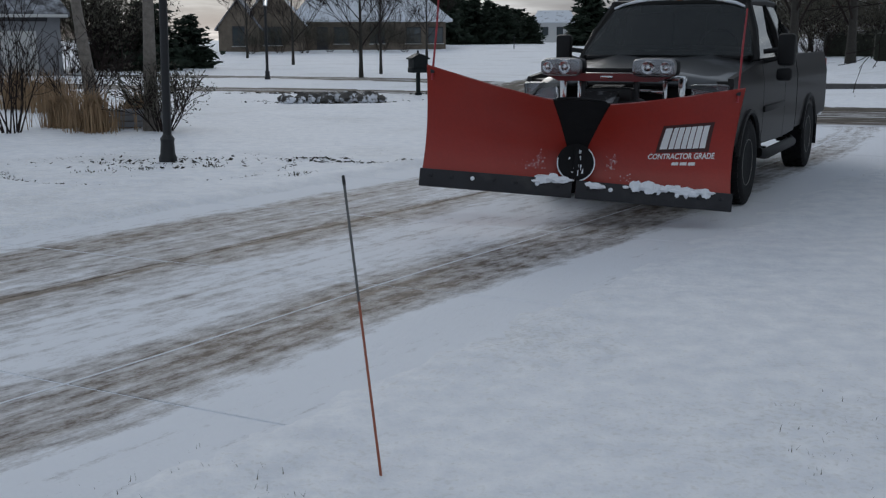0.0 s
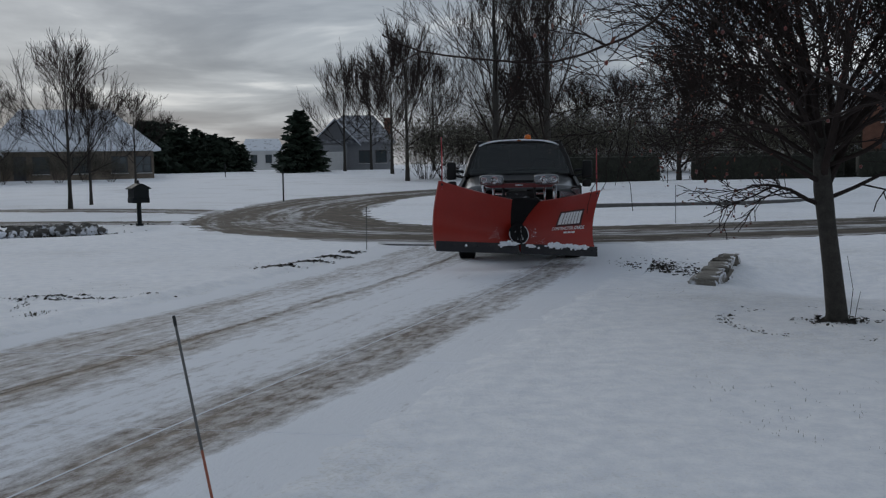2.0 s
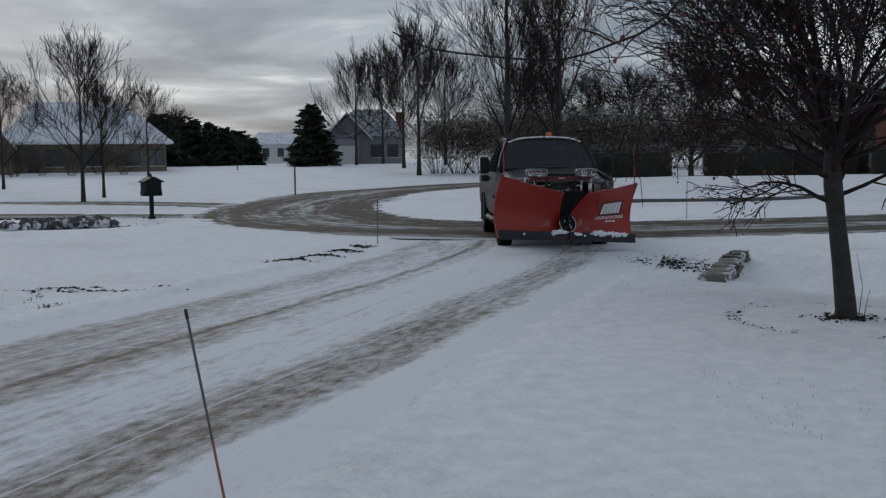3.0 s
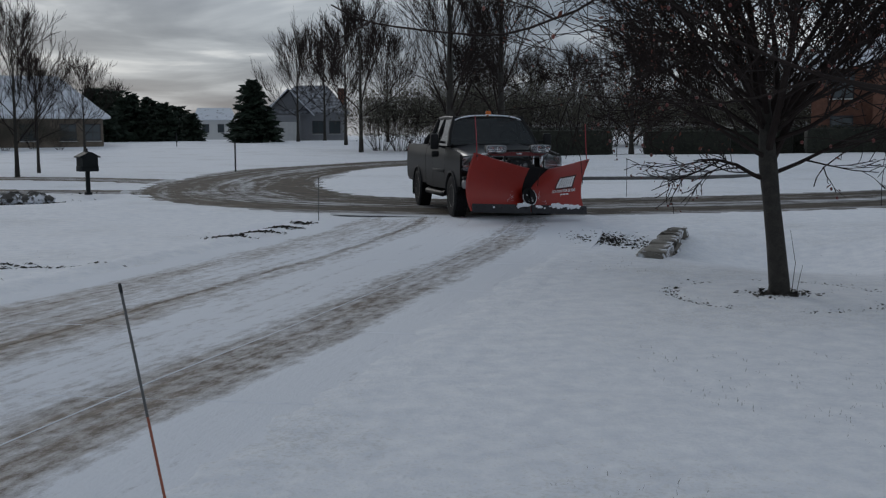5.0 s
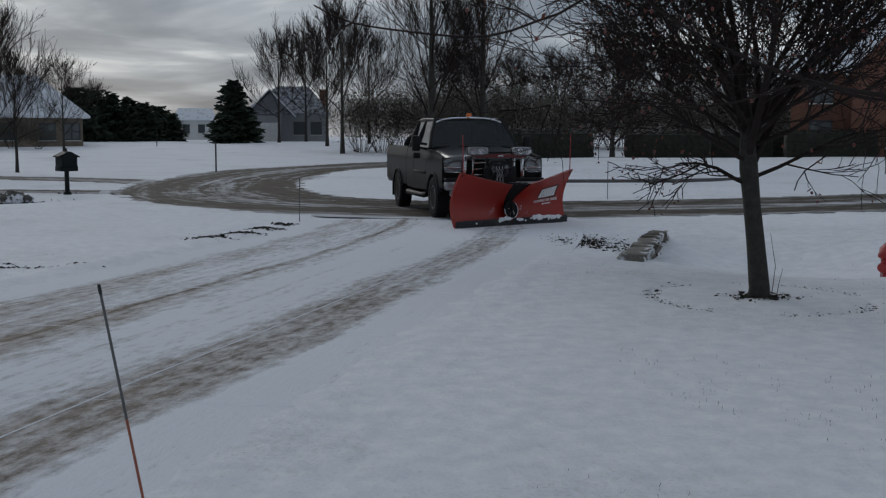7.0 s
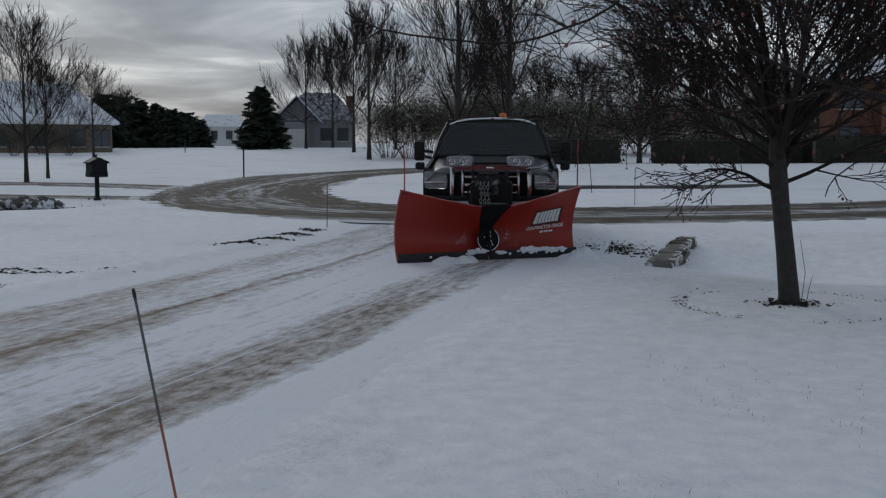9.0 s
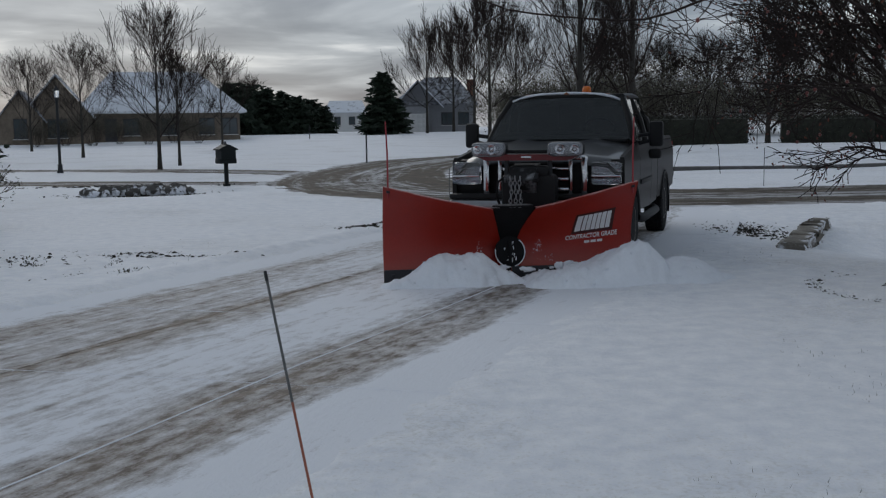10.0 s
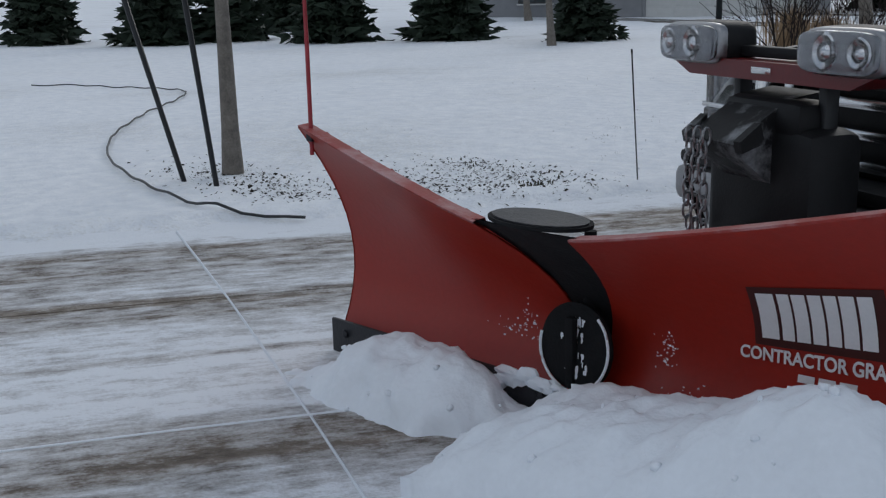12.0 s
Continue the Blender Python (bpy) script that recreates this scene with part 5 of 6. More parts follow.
part("newspaper_slot", Shape().box((0.0, 0, 0.73), (0.46, 0.46, 0.14), 0.02), MAIL, mail)
part("finial", Shape().lathe([(0.03, 1.13), (0.05, 1.17), (0.02, 1.21), (0.035, 1.24), (0.0, 1.26)], 12), MAIL, mail)


def build_marker(p, q, label, mat_low, mat_top, r=0.0055):
    """A driveway marker from its foot to its top."""
    t = thing("driveway_marker", pose(*p), label, "marker", "driveway markers")
    d = Vector(q) - Vector(p)
    part("rod", Shape().tube([d * -0.06, d * 0.3, d * 0.56], r, 8), mat_low, t)
    part("upper_rod", Shape().tube([d * 0.56, d * 0.8, d * 0.97], r * 1.05, 8), mat_top, t)
    part("tip", Shape().tube([d * 0.965, d * 0.98, d], [r * 1.25, r * 1.4, r * 1.2], 8), BLACK_METAL, t)
    return t


def along_stake(k):
    a, b = Vector((0.256, 3.194, 0.0)), Vector((-0.020, 3.77, 1.019))
    return a.lerp(b, k)


build_marker(along_stake(0), along_stake(1), "thin leaning red-brown driveway marker", FIBRE_ORANGE, FIBRE_GREY, 0.0050)
build_marker((-4.547, 6.318, 0), (-4.62, 6.30, 1.05), "thin dark driveway marker in the lawn", FIBRE_GREY, BLACK_METAL, 0.006)
build_marker((1.05, 19.52, 0), (1.06, 19.52, 0.80), "short pale driveway marker at the road", FIBRE_GREY, FIBRE_GREY, 0.008)
build_marker((-1.95, 47.9, 0), (-1.95, 47.9, 1.30), "dark marker post at the bend", BLACK_METAL, BLACK_METAL, 0.035)
build_marker((8.8, 25.6, 0), (8.8, 25.6, 0.95), "thin grey road marker in snow", FIBRE_GREY, FIBRE_GREY, 0.008)
build_marker((-9.4, 95.0, land(95.0)), (-9.4, 95.0, land(95.0) + 1.2), "dark marker post far across the common", BLACK_METAL, BLACK_METAL, 0.04)

hyd = thing("fire_hydrant", pose(8.22, 12.05, level(8.22, 12.05) - 0.20, 0, 0, 25), "red fire hydrant beside the lawn", "hydrant")
part("barrel", Shape().lathe([(0.16, -0.5), (0.16, 0.02), (0.115, 0.05), (0.115, 0.42), (0.15, 0.44), (0.15, 0.48)], 20), RED, hyd)
part("bonnet", Shape().lathe([(0.14, 0.48), (0.13, 0.56), (0.07, 0.62), (0.03, 0.63), (0.03, 0.67)], 20), RED, hyd)
for s in (-1, 1):
    nz = part("nozzle", Shape().lathe([(0.065, 0.10), (0.065, 0.17), (0.05, 0.20), (0.02, 0.21)], 14, pose(0, 0, 0.32, 0, 90 * s, 0)), RED, hyd)
    part("cap_chain", Shape().tube([(s * 0.17, 0, 0.26), (s * 0.19, -0.02, 0.14), (s * 0.12, -0.03, 0.18)], 0.008, 6), CHAIN, nz)

# basketball goal
hoop = thing("basketball_hoop", stand(-34.0, 41.5, 33.0), "freestanding basketball goal on a dark pole", "basketball hoop")
part("pole", Shape().tube([(0, 0, -0.1), (0, 0, 2.05)], 0.11, 10).box((0, -0.02, 0.5), (0.14, 0.24, 0.9), 0.02), MAIL, hoop)
part("arm", Shape().tube([(0, 0, 1.9), (0, -0.4, 2.15)], 0.05, 8), MAIL, hoop)
bd = part("backboard", Shape().box((0, -0.42, 2.22), (1.30, 0.02, 0.80), 0.0), CLEAR, hoop, "clear backboard in a dark frame")
fr = Shape()
for sx in (-1, 1):
    fr.box((sx * 0.64, -0.43, 2.22), (0.05, 0.05, 0.86), 0.008)
    fr.box((sx * 0.22, -0.44, 2.12), (0.03, 0.02, 0.36), 0.004)
for sz in (-1, 1):
    fr.box((0, -0.43, 2.22 + sz * 0.41), (1.32, 0.05, 0.05), 0.008)
part("board_frame", fr, TRIM, bd)
part("rim", Shape().tube([(0.22 * math.cos(a), -0.68 + 0.22 * math.sin(a), 1.92) for a in np.linspace(0, 2 * math.pi, 19)], 0.014, 6), FIBRE_ORANGE, hoop)

# kerb of the far verge
kline = spline([(6.8, 35.6), (9.3, 35.4), (13.4, 35.1), (17.2, 36.6), (20.5, 39.7)], 0.5)
ks = Shape()
d = np.gradient(kline, axis=0); d /= np.linalg.norm(d, axis=1)[:, None]
rows = [[(p[0] + o * t[1], p[1] - o * t[0], zz) for o, zz in ((0.12, -0.1), (0.12, 0.09), (0.09, 0.13), (-0.09, 0.14), (-0.12, 0.10), (-0.12, -0.1))] for p, t in zip(kline, d)]
g = grid_shape(rows); ks.put(g.v, g.f)
tagged(new("kerb", ks.mesh("kerb", KERB)), "low dark kerb dusted with snow along the verge", "kerb", kind="structure")


# rock-lined drain beside the mailbox
rng = np.random.RandomState(21)
for k in range(58):
    t = rng.uniform(0, 1)
    x, y = -7.4 + 2.2 * t + rng.normal(0, 0.12), 26.1 + 1.3 * math.sin(3 * t) + rng.normal(0, 0.4)
    s = Shape(); sz = rng.uniform(0.10, 0.22)
    lump(s, (0, 0, 0), (sz, sz * rng.uniform(0.7, 1.1), sz * rng.uniform(0.5, 0.8)), rng, 5, 0.3)
    single("rock", s, STONE, pose(x, y, level(x, y) + sz * 0.55, 0, 0, rng.uniform(0, 180)), "dark field stone capped with snow in the drain", "rock", "drain rocks")

# stacked stones at the culvert mouth
for k in range(9):
    t = k / 8
    x, y = 5.15 + 1.6 * t, 13.0 + 3.6 * t
    for row in range(2):
        s = Shape()
        sz = rng.uniform(0.85, 1.15)
        s.box((0, 0, 0), (0.46 * sz, 0.30 * sz, 0.17), 0.035)
        s.v = [(a + 0.02 * rng.normal(), b + 0.02 * rng.normal(), c + 0.012 * rng.normal()) for a, b, c in s.v]
        single("culvert_stone", s, CULVERT, pose(x + 0.05 * row + rng.normal(0, 0.03), y, -0.05 - 0.17 * (1 - row), rng.normal(0, 3), rng.normal(0, 3), 66 + rng.normal(0, 8)), "flat culvert stone with snow on top", "stone", "culvert stones")

# low planter box in the far bed
pb = thing("planter_box", stand(-25.2, 19.9, 30), "low grey timber planter edge in the bed", "planter")
for k in range(3):
    part("board", Shape().box((0, 0, 0.08 + 0.11 * k), (1.5, 0.10, 0.10), 0.012), SIDING, pb)
for az, dist, tall, wide, n, sd in ((-26.6, 19.4, 0.85, 0.75, 420, 1), (-28.2, 20.5, 0.8, 0.8, 420, 2), (-25.0, 20.2, 0.6, 0.6, 300, 3), (-30.5, 26.5, 1.1, 1.3, 520, 4), (-28.8, 25.0, 1.0, 1.0, 420, 5), (-24.6, 21.5, 0.8, 0.5, 240, 6)):
    build_grass_clump(stand(az, dist), "clump of dry tan ornamental grass in snow", tall, wide, n, sd)
build_shrub(stand(-30.6, 19.5), "bare many-stemmed shrub over a snowy bed", 2.1, 1.3, 31, 11)
build_shrub(stand(-23.2, 19.2), "round shrub holding brown leaves", 1.0, 1.1, 32, 14, 5, TUFT)
build_shrub(stand(-27.2, 22.5), "bare shrub behind the dry grass", 1.5, 1.3, 33, 9)

# young staked tree in its edged bed
yt, tips, r_ = build_bare_tree("young_tree", pose(-7.40, 4.45, level(-7.40, 4.45)), "slim grey young tree held by two stakes", 4.6, 0.075, 41, 7, 2, (0, 4, 4), bark=PALE_BARK, fork=0.45)
build_marker((-7.38, 3.98, 0), (-7.75, 3.75, 1.55), "dark slanting tree stake", BLACK_METAL, BLACK_METAL, 0.022)
build_marker((-6.97, 4.04, 0), (-7.12, 3.95, 1.55), "dark upright tree stake", BLACK_METAL, BLACK_METAL, 0.022)
ed = spline([(-18.5, 7.1), (-17.6, 7.7), (-14.9, 8.1), (-12.1, 6.0), (-10.6, 4.9), (-9.1, 4.12), (-7.9, 3.75), (-6.83, 3.54), (-6.03, 3.49), (-5.63, 3.63), (-5.4, 3.8)], 0.15)
es = Shape().tube([(x, y, level(x, y) + 0.03 + 0.010 * math.sin(9 * x)) for x, y in ed], 0.011, 6)
single("bed_edging", es, BLACK_METAL, pose(0, 0, 0), "black plastic edging loop round the bed", "edging")

# tufts of dead plants and leaves breaking through the snow
rng = np.random.RandomState(77)
for x, y, n in ((-4.76, 11.85, 50), (-5.6, 12.5, 36), (-3.95, 12.2, 36), (-2.7, 11.5, 60), (-5.2, 11.5, 36), (-4.3, 12.9, 30), (-5.05, 5.75, 70), (-6.3, 6.2, 50)):
    build_grass_clump(pose(x, y, level(x, y) + 0.0), "low dark tuft of dead plants in snow", 0.065, 0.45, n, int(1000 + 10 * x), TUFT, "plant_tuft")["kind"] = "stuff"
litter = Shape()
# the thin strips at y 13.2 and 12.85 stand in for crease shade
for cx, cy, sx, sy, n in ((-7.3, 4.35, 0.95, 0.4, 420), (-6.4, 4.3, 0.6, 0.35, 260), (-5.75, 5.3, 0.95, 0.6, 700), (-5.4, 5.95, 0.8, 0.45, 380), (-6.1, 6.15, 0.6, 0.3, 200), (5.35, 15.7, 0.62, 0.9, 620), (-0.35, 16.3, 0.28, 0.16, 130), (0.1, 17.1, 0.28, 0.16, 150), (0.45, 18.0, 0.28, 0.16, 150), (0.8, 18.9, 0.22, 0.2, 110), (-3.0, 13.2, 0.5, 0.12, 60), (-2.3, 12.85, 0.5, 0.08, 70), (5.3, 9.45, 0.30, 0.22, 160), (-4.85, 12.5, 0.9, 0.6, 160), (-3.7, 29.6, 1.2, 0.35, 260), (-8.5, 30.2, 1.6, 0.2, 160), (-6.5, 26.6, 1.3, 0.7, 500)):
    for _ in range(n):
        x, y = cx + rng.normal(0, sx * 0.6), cy + rng.normal(0, sy * 0.6)
        if -3.0 < x + 0.45 * (7 - y) < -0.6 and y < 8:
            continue
        z = level(x, y) + 0.008
        a = rng.uniform(0, 6.28); w = rng.uniform(0.012, 0.05) * (1 + 0.8 * (y > 19)) * (0.45 if y < 8 else 1.0)
        u, v = Vector((math.cos(a), math.sin(a), rng.normal(0, 0.3))) * w, Vector((-math.sin(a), math.cos(a), rng.normal(0, 0.5))) * w * 0.45
        c = Vector((x, y, z))
        litter.put([c - u, c + v, c + u, c - v], [(0, 1, 2, 3)])
for cx, cy, rad, n in ((5.3, 9.5, 1.05, 380), (-4.85, 12.3, 1.75, 420)):
    for _ in range(n):
        a = rng.uniform(0, 6.28)
        q = rad + rng.normal(0, 0.045)
        if math.sin(3 * a + cx) + 0.6 * math.sin(7 * a) < -0.5:
            continue
        x, y = cx + q * math.cos(a), cy + q * math.sin(a)
        b, w = rng.uniform(0, 6.28), rng.uniform(0.006, 0.024)
        u, v = Vector((math.cos(b), math.sin(b), rng.normal(0, 0.4))) * w, Vector((-math.sin(b), math.cos(b), 0.5)) * w * 0.5
        c = Vector((x, y, level(x, y) + 0.004))
        litter.put([c - u, c + v, c + u, c - v], [(0, 1, 2, 3)])
single("litter_and_crease_shade", litter, PATCH, pose(0, 0, 0), "dark leaf litter and soil showing through snow, with strips for crease shade", "litter", kind="stuff", smooth=0)
blades = Shape()
for _ in range(5200):
    r_d = 2.2 * math.exp(rng.uniform(0, 2.1)); a = radians(rng.uniform(-58, 42))
    x, y = 0.6 + r_d * math.sin(a), -0.4 + r_d * math.cos(a)
    keep = math.sin(0.9 * x + 1.3) * math.sin(0.8 * y + 0.4) + 0.5 * math.sin(2.1 * x + y) > 0.35
    sd, _run = across(DRIVE, np.array([x]), np.array([y]))
    if not keep or -1.8 < sd[0] < 2.5:
        continue
    z = level(x, y)
    for _k in range(rng.randint(1, 4)):
        c = Vector((x + rng.normal(0, 0.03), y + rng.normal(0, 0.03), z - 0.008))
        d = Vector((rng.normal(0, 0.5), rng.normal(0, 0.5), 1)).normalized() * rng.uniform(0.012, 0.045)
        s_ = Vector((-d.y, d.x, 0)).normalized() * 0.0022
        blades.put([c - s_, c + s_, c + d], [(0, 1, 2)])
single("grass_tips", blades, TUFT, pose(0, 0, 0), "grass tips standing out of thin snow", "grass", kind="stuff", smooth=0)

# ---------------------------------------------------------------- trees
def build_fruit(parent, tips, rng, share):
    fruit = Shape()
    for p, d in tips:
        if rng.rand() < share:
            lump(fruit, (p.x + rng.normal(0, 0.01), p.y + rng.normal(0, 0.01), p.z - 0.03), (0.011, 0.011, 0.012), rng, 3, 0.1)
    tagged(part("fruit", fruit, BERRY, parent, "small shrivelled dark fruit"), kind="stuff")


def build_crab_apple(m):
    """A low-forking tree: steep stems from one short trunk, each bearing a dense fan of twigs."""
    rng = np.random.RandomState(5)
    tree = thing("crab_apple_tree", m, "crab apple tree with dark bark, dead red leaves and fruit", "tree")
    spine = [(0, 0, -0.1), (0.005, 0, 0.08), (-0.045, 0, 0.5), (-0.095, 0.01, 0.9), (-0.135, 0.02, 1.25), (-0.16, 0.02, 1.55), (-0.17, 0.03, 1.9)]
    part("trunk", Shape().tube(spine, [0.118, 0.100, 0.088, 0.082, 0.088, 0.072, 0.035], 14), BARK, tree)
    tips = []
    for k in range(9):
        az = 2.4 * k + rng.uniform(-0.3, 0.3)
        w = (0.14, 0.34, 0.50, 0.62, 0.26, 0.56, 0.72, 0.42, 0.66)[k]
        d = Vector((math.cos(az) * math.sin(w), math.sin(az) * math.sin(w), math.cos(w)))
        stem = Shape()
        grow(stem, tips, Vector((-0.15, 0.02, 1.18 + 0.07 * k)), d, rng.uniform(2.0, 2.7), 0.046 - 0.002 * k, 4, rng, (0, 4, 5, 6, 7), 0.66, 0.34, (3, 3, 4, 5, 7), 0.0050)
        part("stem", stem, TWIG, tree)
    tagged(part("leaves", leaves([q for q in tips if rng.rand() < (0.8 if q[0].z < 3.3 else 0.3)], rng, 1, 0.021, 0.05), LEAF, tree, "curled dead red-brown leaves", smooth=0), kind="stuff")
    build_fruit(tree, [q for q in tips if q[0].z < 3.6], rng, 0.06)
    fan_tips = []
    for k in range(10):
        az, w = 2.4 * k + rng.uniform(-0.3, 0.3), rng.uniform(0.45, 1.15)
        d = Vector((math.cos(az) * math.sin(w), math.sin(az) * math.sin(w), math.cos(w)))
        fan = Shape()
        grow(fan, fan_tips, Vector((-0.15, 0.02, 1.3 + 0.06 * k)), d, rng.uniform(1.0, 1.6), 0.018, 3, rng, (0, 4, 5, 7), 0.7, 0.25, (3, 3, 4, 6), 0.0044)
        part("limb", fan, TWIG, tree)
    tagged(part("leaves", leaves([q for q in fan_tips if rng.rand() < 0.6], rng, 1, 0.021, 0.04), LEAF, tree, smooth=0), kind="stuff")
    build_fruit(tree, fan_tips, rng, 0.05)
    low_tips = []
    for az, z, w, l in ((176, 1.08, 1.42, 0.75), (205, 1.30, 1.05, 1.3), (232, 1.6, 1.0, 1.4), (150, 1.5, 1.0, 1.3), (190, 1.8, 1.15, 1.7), (8, 1.15, 1.30, 1.3), (-15, 1.45, 1.20, 1.6), (-40, 1.6, 1.1, 1.7), (25, 1.7, 1.05, 1.7), (-70, 1.5, 0.95, 1.3)):
        d = Vector((math.cos(radians(az)) * math.sin(w), math.sin(radians(az)) * math.sin(w), math.cos(w)))
        low = Shape()
        grow(low, low_tips, Vector((-0.105 * z, 0.01 * z, z)), d, l, 0.024, 3, rng, (0, 3, 4, 6), 0.55, 0.22, (3, 3, 4, 6), 0.0042, 0.05)
        part("limb", low, TWIG, tree)
    tagged(part("leaves", leaves([q for q in low_tips if rng.rand() < 0.4], rng, 2, 0.020, 0.05), LEAF, tree, smooth=0), kind="stuff")
    build_fruit(tree, low_tips, rng, 0.2)
    # sucker shoots beside the trunk
    part("sucker", Shape().tube([(0.10, -0.06, -0.02), (0.13, -0.07, 0.3), (0.07, -0.07, 0.62)], [0.004, 0.003, 0.002], 5).tube([(0.15, -0.06, -0.02), (0.17, -0.08, 0.15), (0.20, -0.08, 0.28)], [0.0035, 0.003, 0.002], 5), TWIG, tree)
    return tree


def build_overhang(m):
    """A tree beside the lawn whose long limbs reach over it."""
    rng = np.random.RandomState(12)
    tree = thing("fruit_tree", m, "bare fruit tree with long drooping limbs over the lawn", "tree")
    part("trunk", Shape().tube([(0, 0, -0.1), (0, 0, 0.1), (-0.03, 0.02, 0.9), (-0.05, 0.05, 1.5), (-0.1, 0.1, 2.6)], [0.15, 0.125, 0.11, 0.10, 0.05], 12), BARK, tree)
    tips = []
    o = m.translation
    for path, r0, side in (
            (((5.3, 3.55, 1.45), (4.4, 4.0, 1.66), (3.68, 4.39, 1.74), (3.40, 5.01, 1.86), (3.08, 5.38, 2.06), (2.77, 5.61, 2.29), (2.55, 5.8, 2.55)), 0.021, 12),
            (((5.3, 3.5, 1.9), (3.9, 4.2, 2.75), (2.9, 4.45, 2.80), (2.35, 4.56, 2.52), (2.07, 4.65, 2.21), (1.86, 4.71, 2.11), (1.63, 4.76, 2.04), (1.37, 4.80, 2.05), (1.0, 4.84, 2.10), (0.82, 4.85, 2.18)), 0.013, 9),
            (((5.3, 3.6, 1.5), (4.6, 4.6, 1.74), (3.94, 5.29, 1.78), (3.67, 5.54, 1.88), (3.40, 5.90, 1.78), (3.12, 6.12, 1.75), (2.83, 6.33, 1.78), (2.51, 6.53, 1.82)), 0.014, 10),
            (((5.3, 3.6, 1.4), (4.9, 4.8, 1.62), (4.26, 5.67, 1.58), (4.05, 5.78, 1.52), (3.85, 5.90, 1.36), (3.80, 5.92, 1.24)), 0.011, 7)):
        line = spline(path, 0.12)
        pts = [Vector(q) - o for q in line]
        n = len(pts)
        limb = Shape().tube(pts, [r0 * (1 - 0.82 * i / (n - 1)) + 0.0015 for i in range(n)], 7)
        for k in range(side):
            i = int(n * (0.40 + 0.56 * (k + rng.rand()) / side))
            i = min(n - 2, i)
            run = (pts[i + 1] - pts[i]).normalized()
            a = Vector(rng.normal(0, 1, 3)); a = (a - run * a.dot(run)).normalized()
            grow(limb, tips, pts[i], (run * 0.6 + a).normalized(), rng.uniform(0.18, 0.5), 0.0055, 1, rng, (0, 3), 0.6, 0.1, (3, 4), 0.0022, 0.2)
        part("limb", limb, TWIG, tree)
    build_fruit(tree, tips, rng, 0.35)
    tagged(part("leaves", leaves([q for q in tips if rng.rand() < 0.25], rng, 1, 0.018, 0.02), LEAF, tree, smooth=0), kind="stuff")
    return tree


near_tree = build_crab_apple(pose(5.27, 9.48, level(5.27, 9.48)))
overhang = build_overhang(pose(5.35, 3.5, level(5.35, 3.5)))

big, _, _ = build_bare_tree("maple_tree", stand(8.2, 57), "tall leafless maple across the road", 14.0, 0.23, 61, 20, 3, (0, 4, 5, 7), 0.44, 0.80, 0.009, fork=0.12, reach=0.74, flat=-0.12, limb=0.30, group="street trees")
copy_thing(big, stand(10.9, 59, 140))
mid, _, _ = build_bare_tree("street_tree", stand(3.5, 80), "leafless street tree on the snowy verge", 11.0, 0.15, 62, 14, 3, (0, 4, 5, 6), 0.36, 0.85, 0.011, fork=0.26, reach=0.9, limb=0.36, group="street trees")
small, _, _ = build_bare_tree("small_tree", stand(-13.7, 45.5), "small leafless tree on the common", 6.6, 0.085, 63, 15, 3, (0, 4, 4, 6), 0.42, 0.65, 0.0065, fork=0.22, reach=0.85, limb=0.36, group="common trees")
m = stand(-12.7, 49, 120)
copy_thing(small, m @ Matrix.Scale(0.78, 4))
for az, dist, tn in ((0.2, 112, 200), (1.6, 118, 20), (2.7, 98, 90), (4.9, 110, 300), (-17.4, 66, 30), (-19.8, 80, 70), (-10.5, 78, 20), (-9.0, 130, 0)):
    copy_thing(mid if dist > 84 and az > 0 else small, stand(az, dist, tn))
dark, _, _ = build_bare_tree("verge_tree", stand(17.7, 70), "dark leafless tree beside the hedge", 8.0, 0.16, 64, 18, 3, (0, 5, 5, 5), 0.58, 0.45, 0.012, fork=0.10, limb=0.40, group="street trees")
for k in range(13):
    rng2 = np.random.RandomState(500 + k)
    copy_thing(dark, stand(7.5 + 31 * (k + rng2.uniform(0, 0.8)) / 13, rng2.uniform(88, 115), rng2.uniform(0, 360)))
l1, _, _ = build_bare_tree("lawn_tree", stand(-23.8, 19.4), "leafless tree with a stout grey trunk behind the lamp", 7.2, 0.125, 65, 12, 3, (0, 4, 4, 5), 0.62, 0.35, 0.009, PALE_BARK, 0.46, (0.15, 0), "lawn trees")
l2, _, _ = build_bare_tree("lawn_tree", stand(-26.9, 26.5), "pale slender leafless tree in the bed", 7.2, 0.16, 66, 11, 3, (0, 4, 4, 5), 0.6, 0.35, 0.010, PALE_BARK, 0.40, (-0.7, 0), "lawn trees")
copy_thing(l2, stand(-42.4, 28.5, 100) @ Matrix.Scale(0.66, 4))
copy_thing(l1, stand(-49.0, 43, 50))
copy_thing(l2, stand(-43.6, 50, 10))
copy_thing(l1, stand(-58.0, 38, 210))

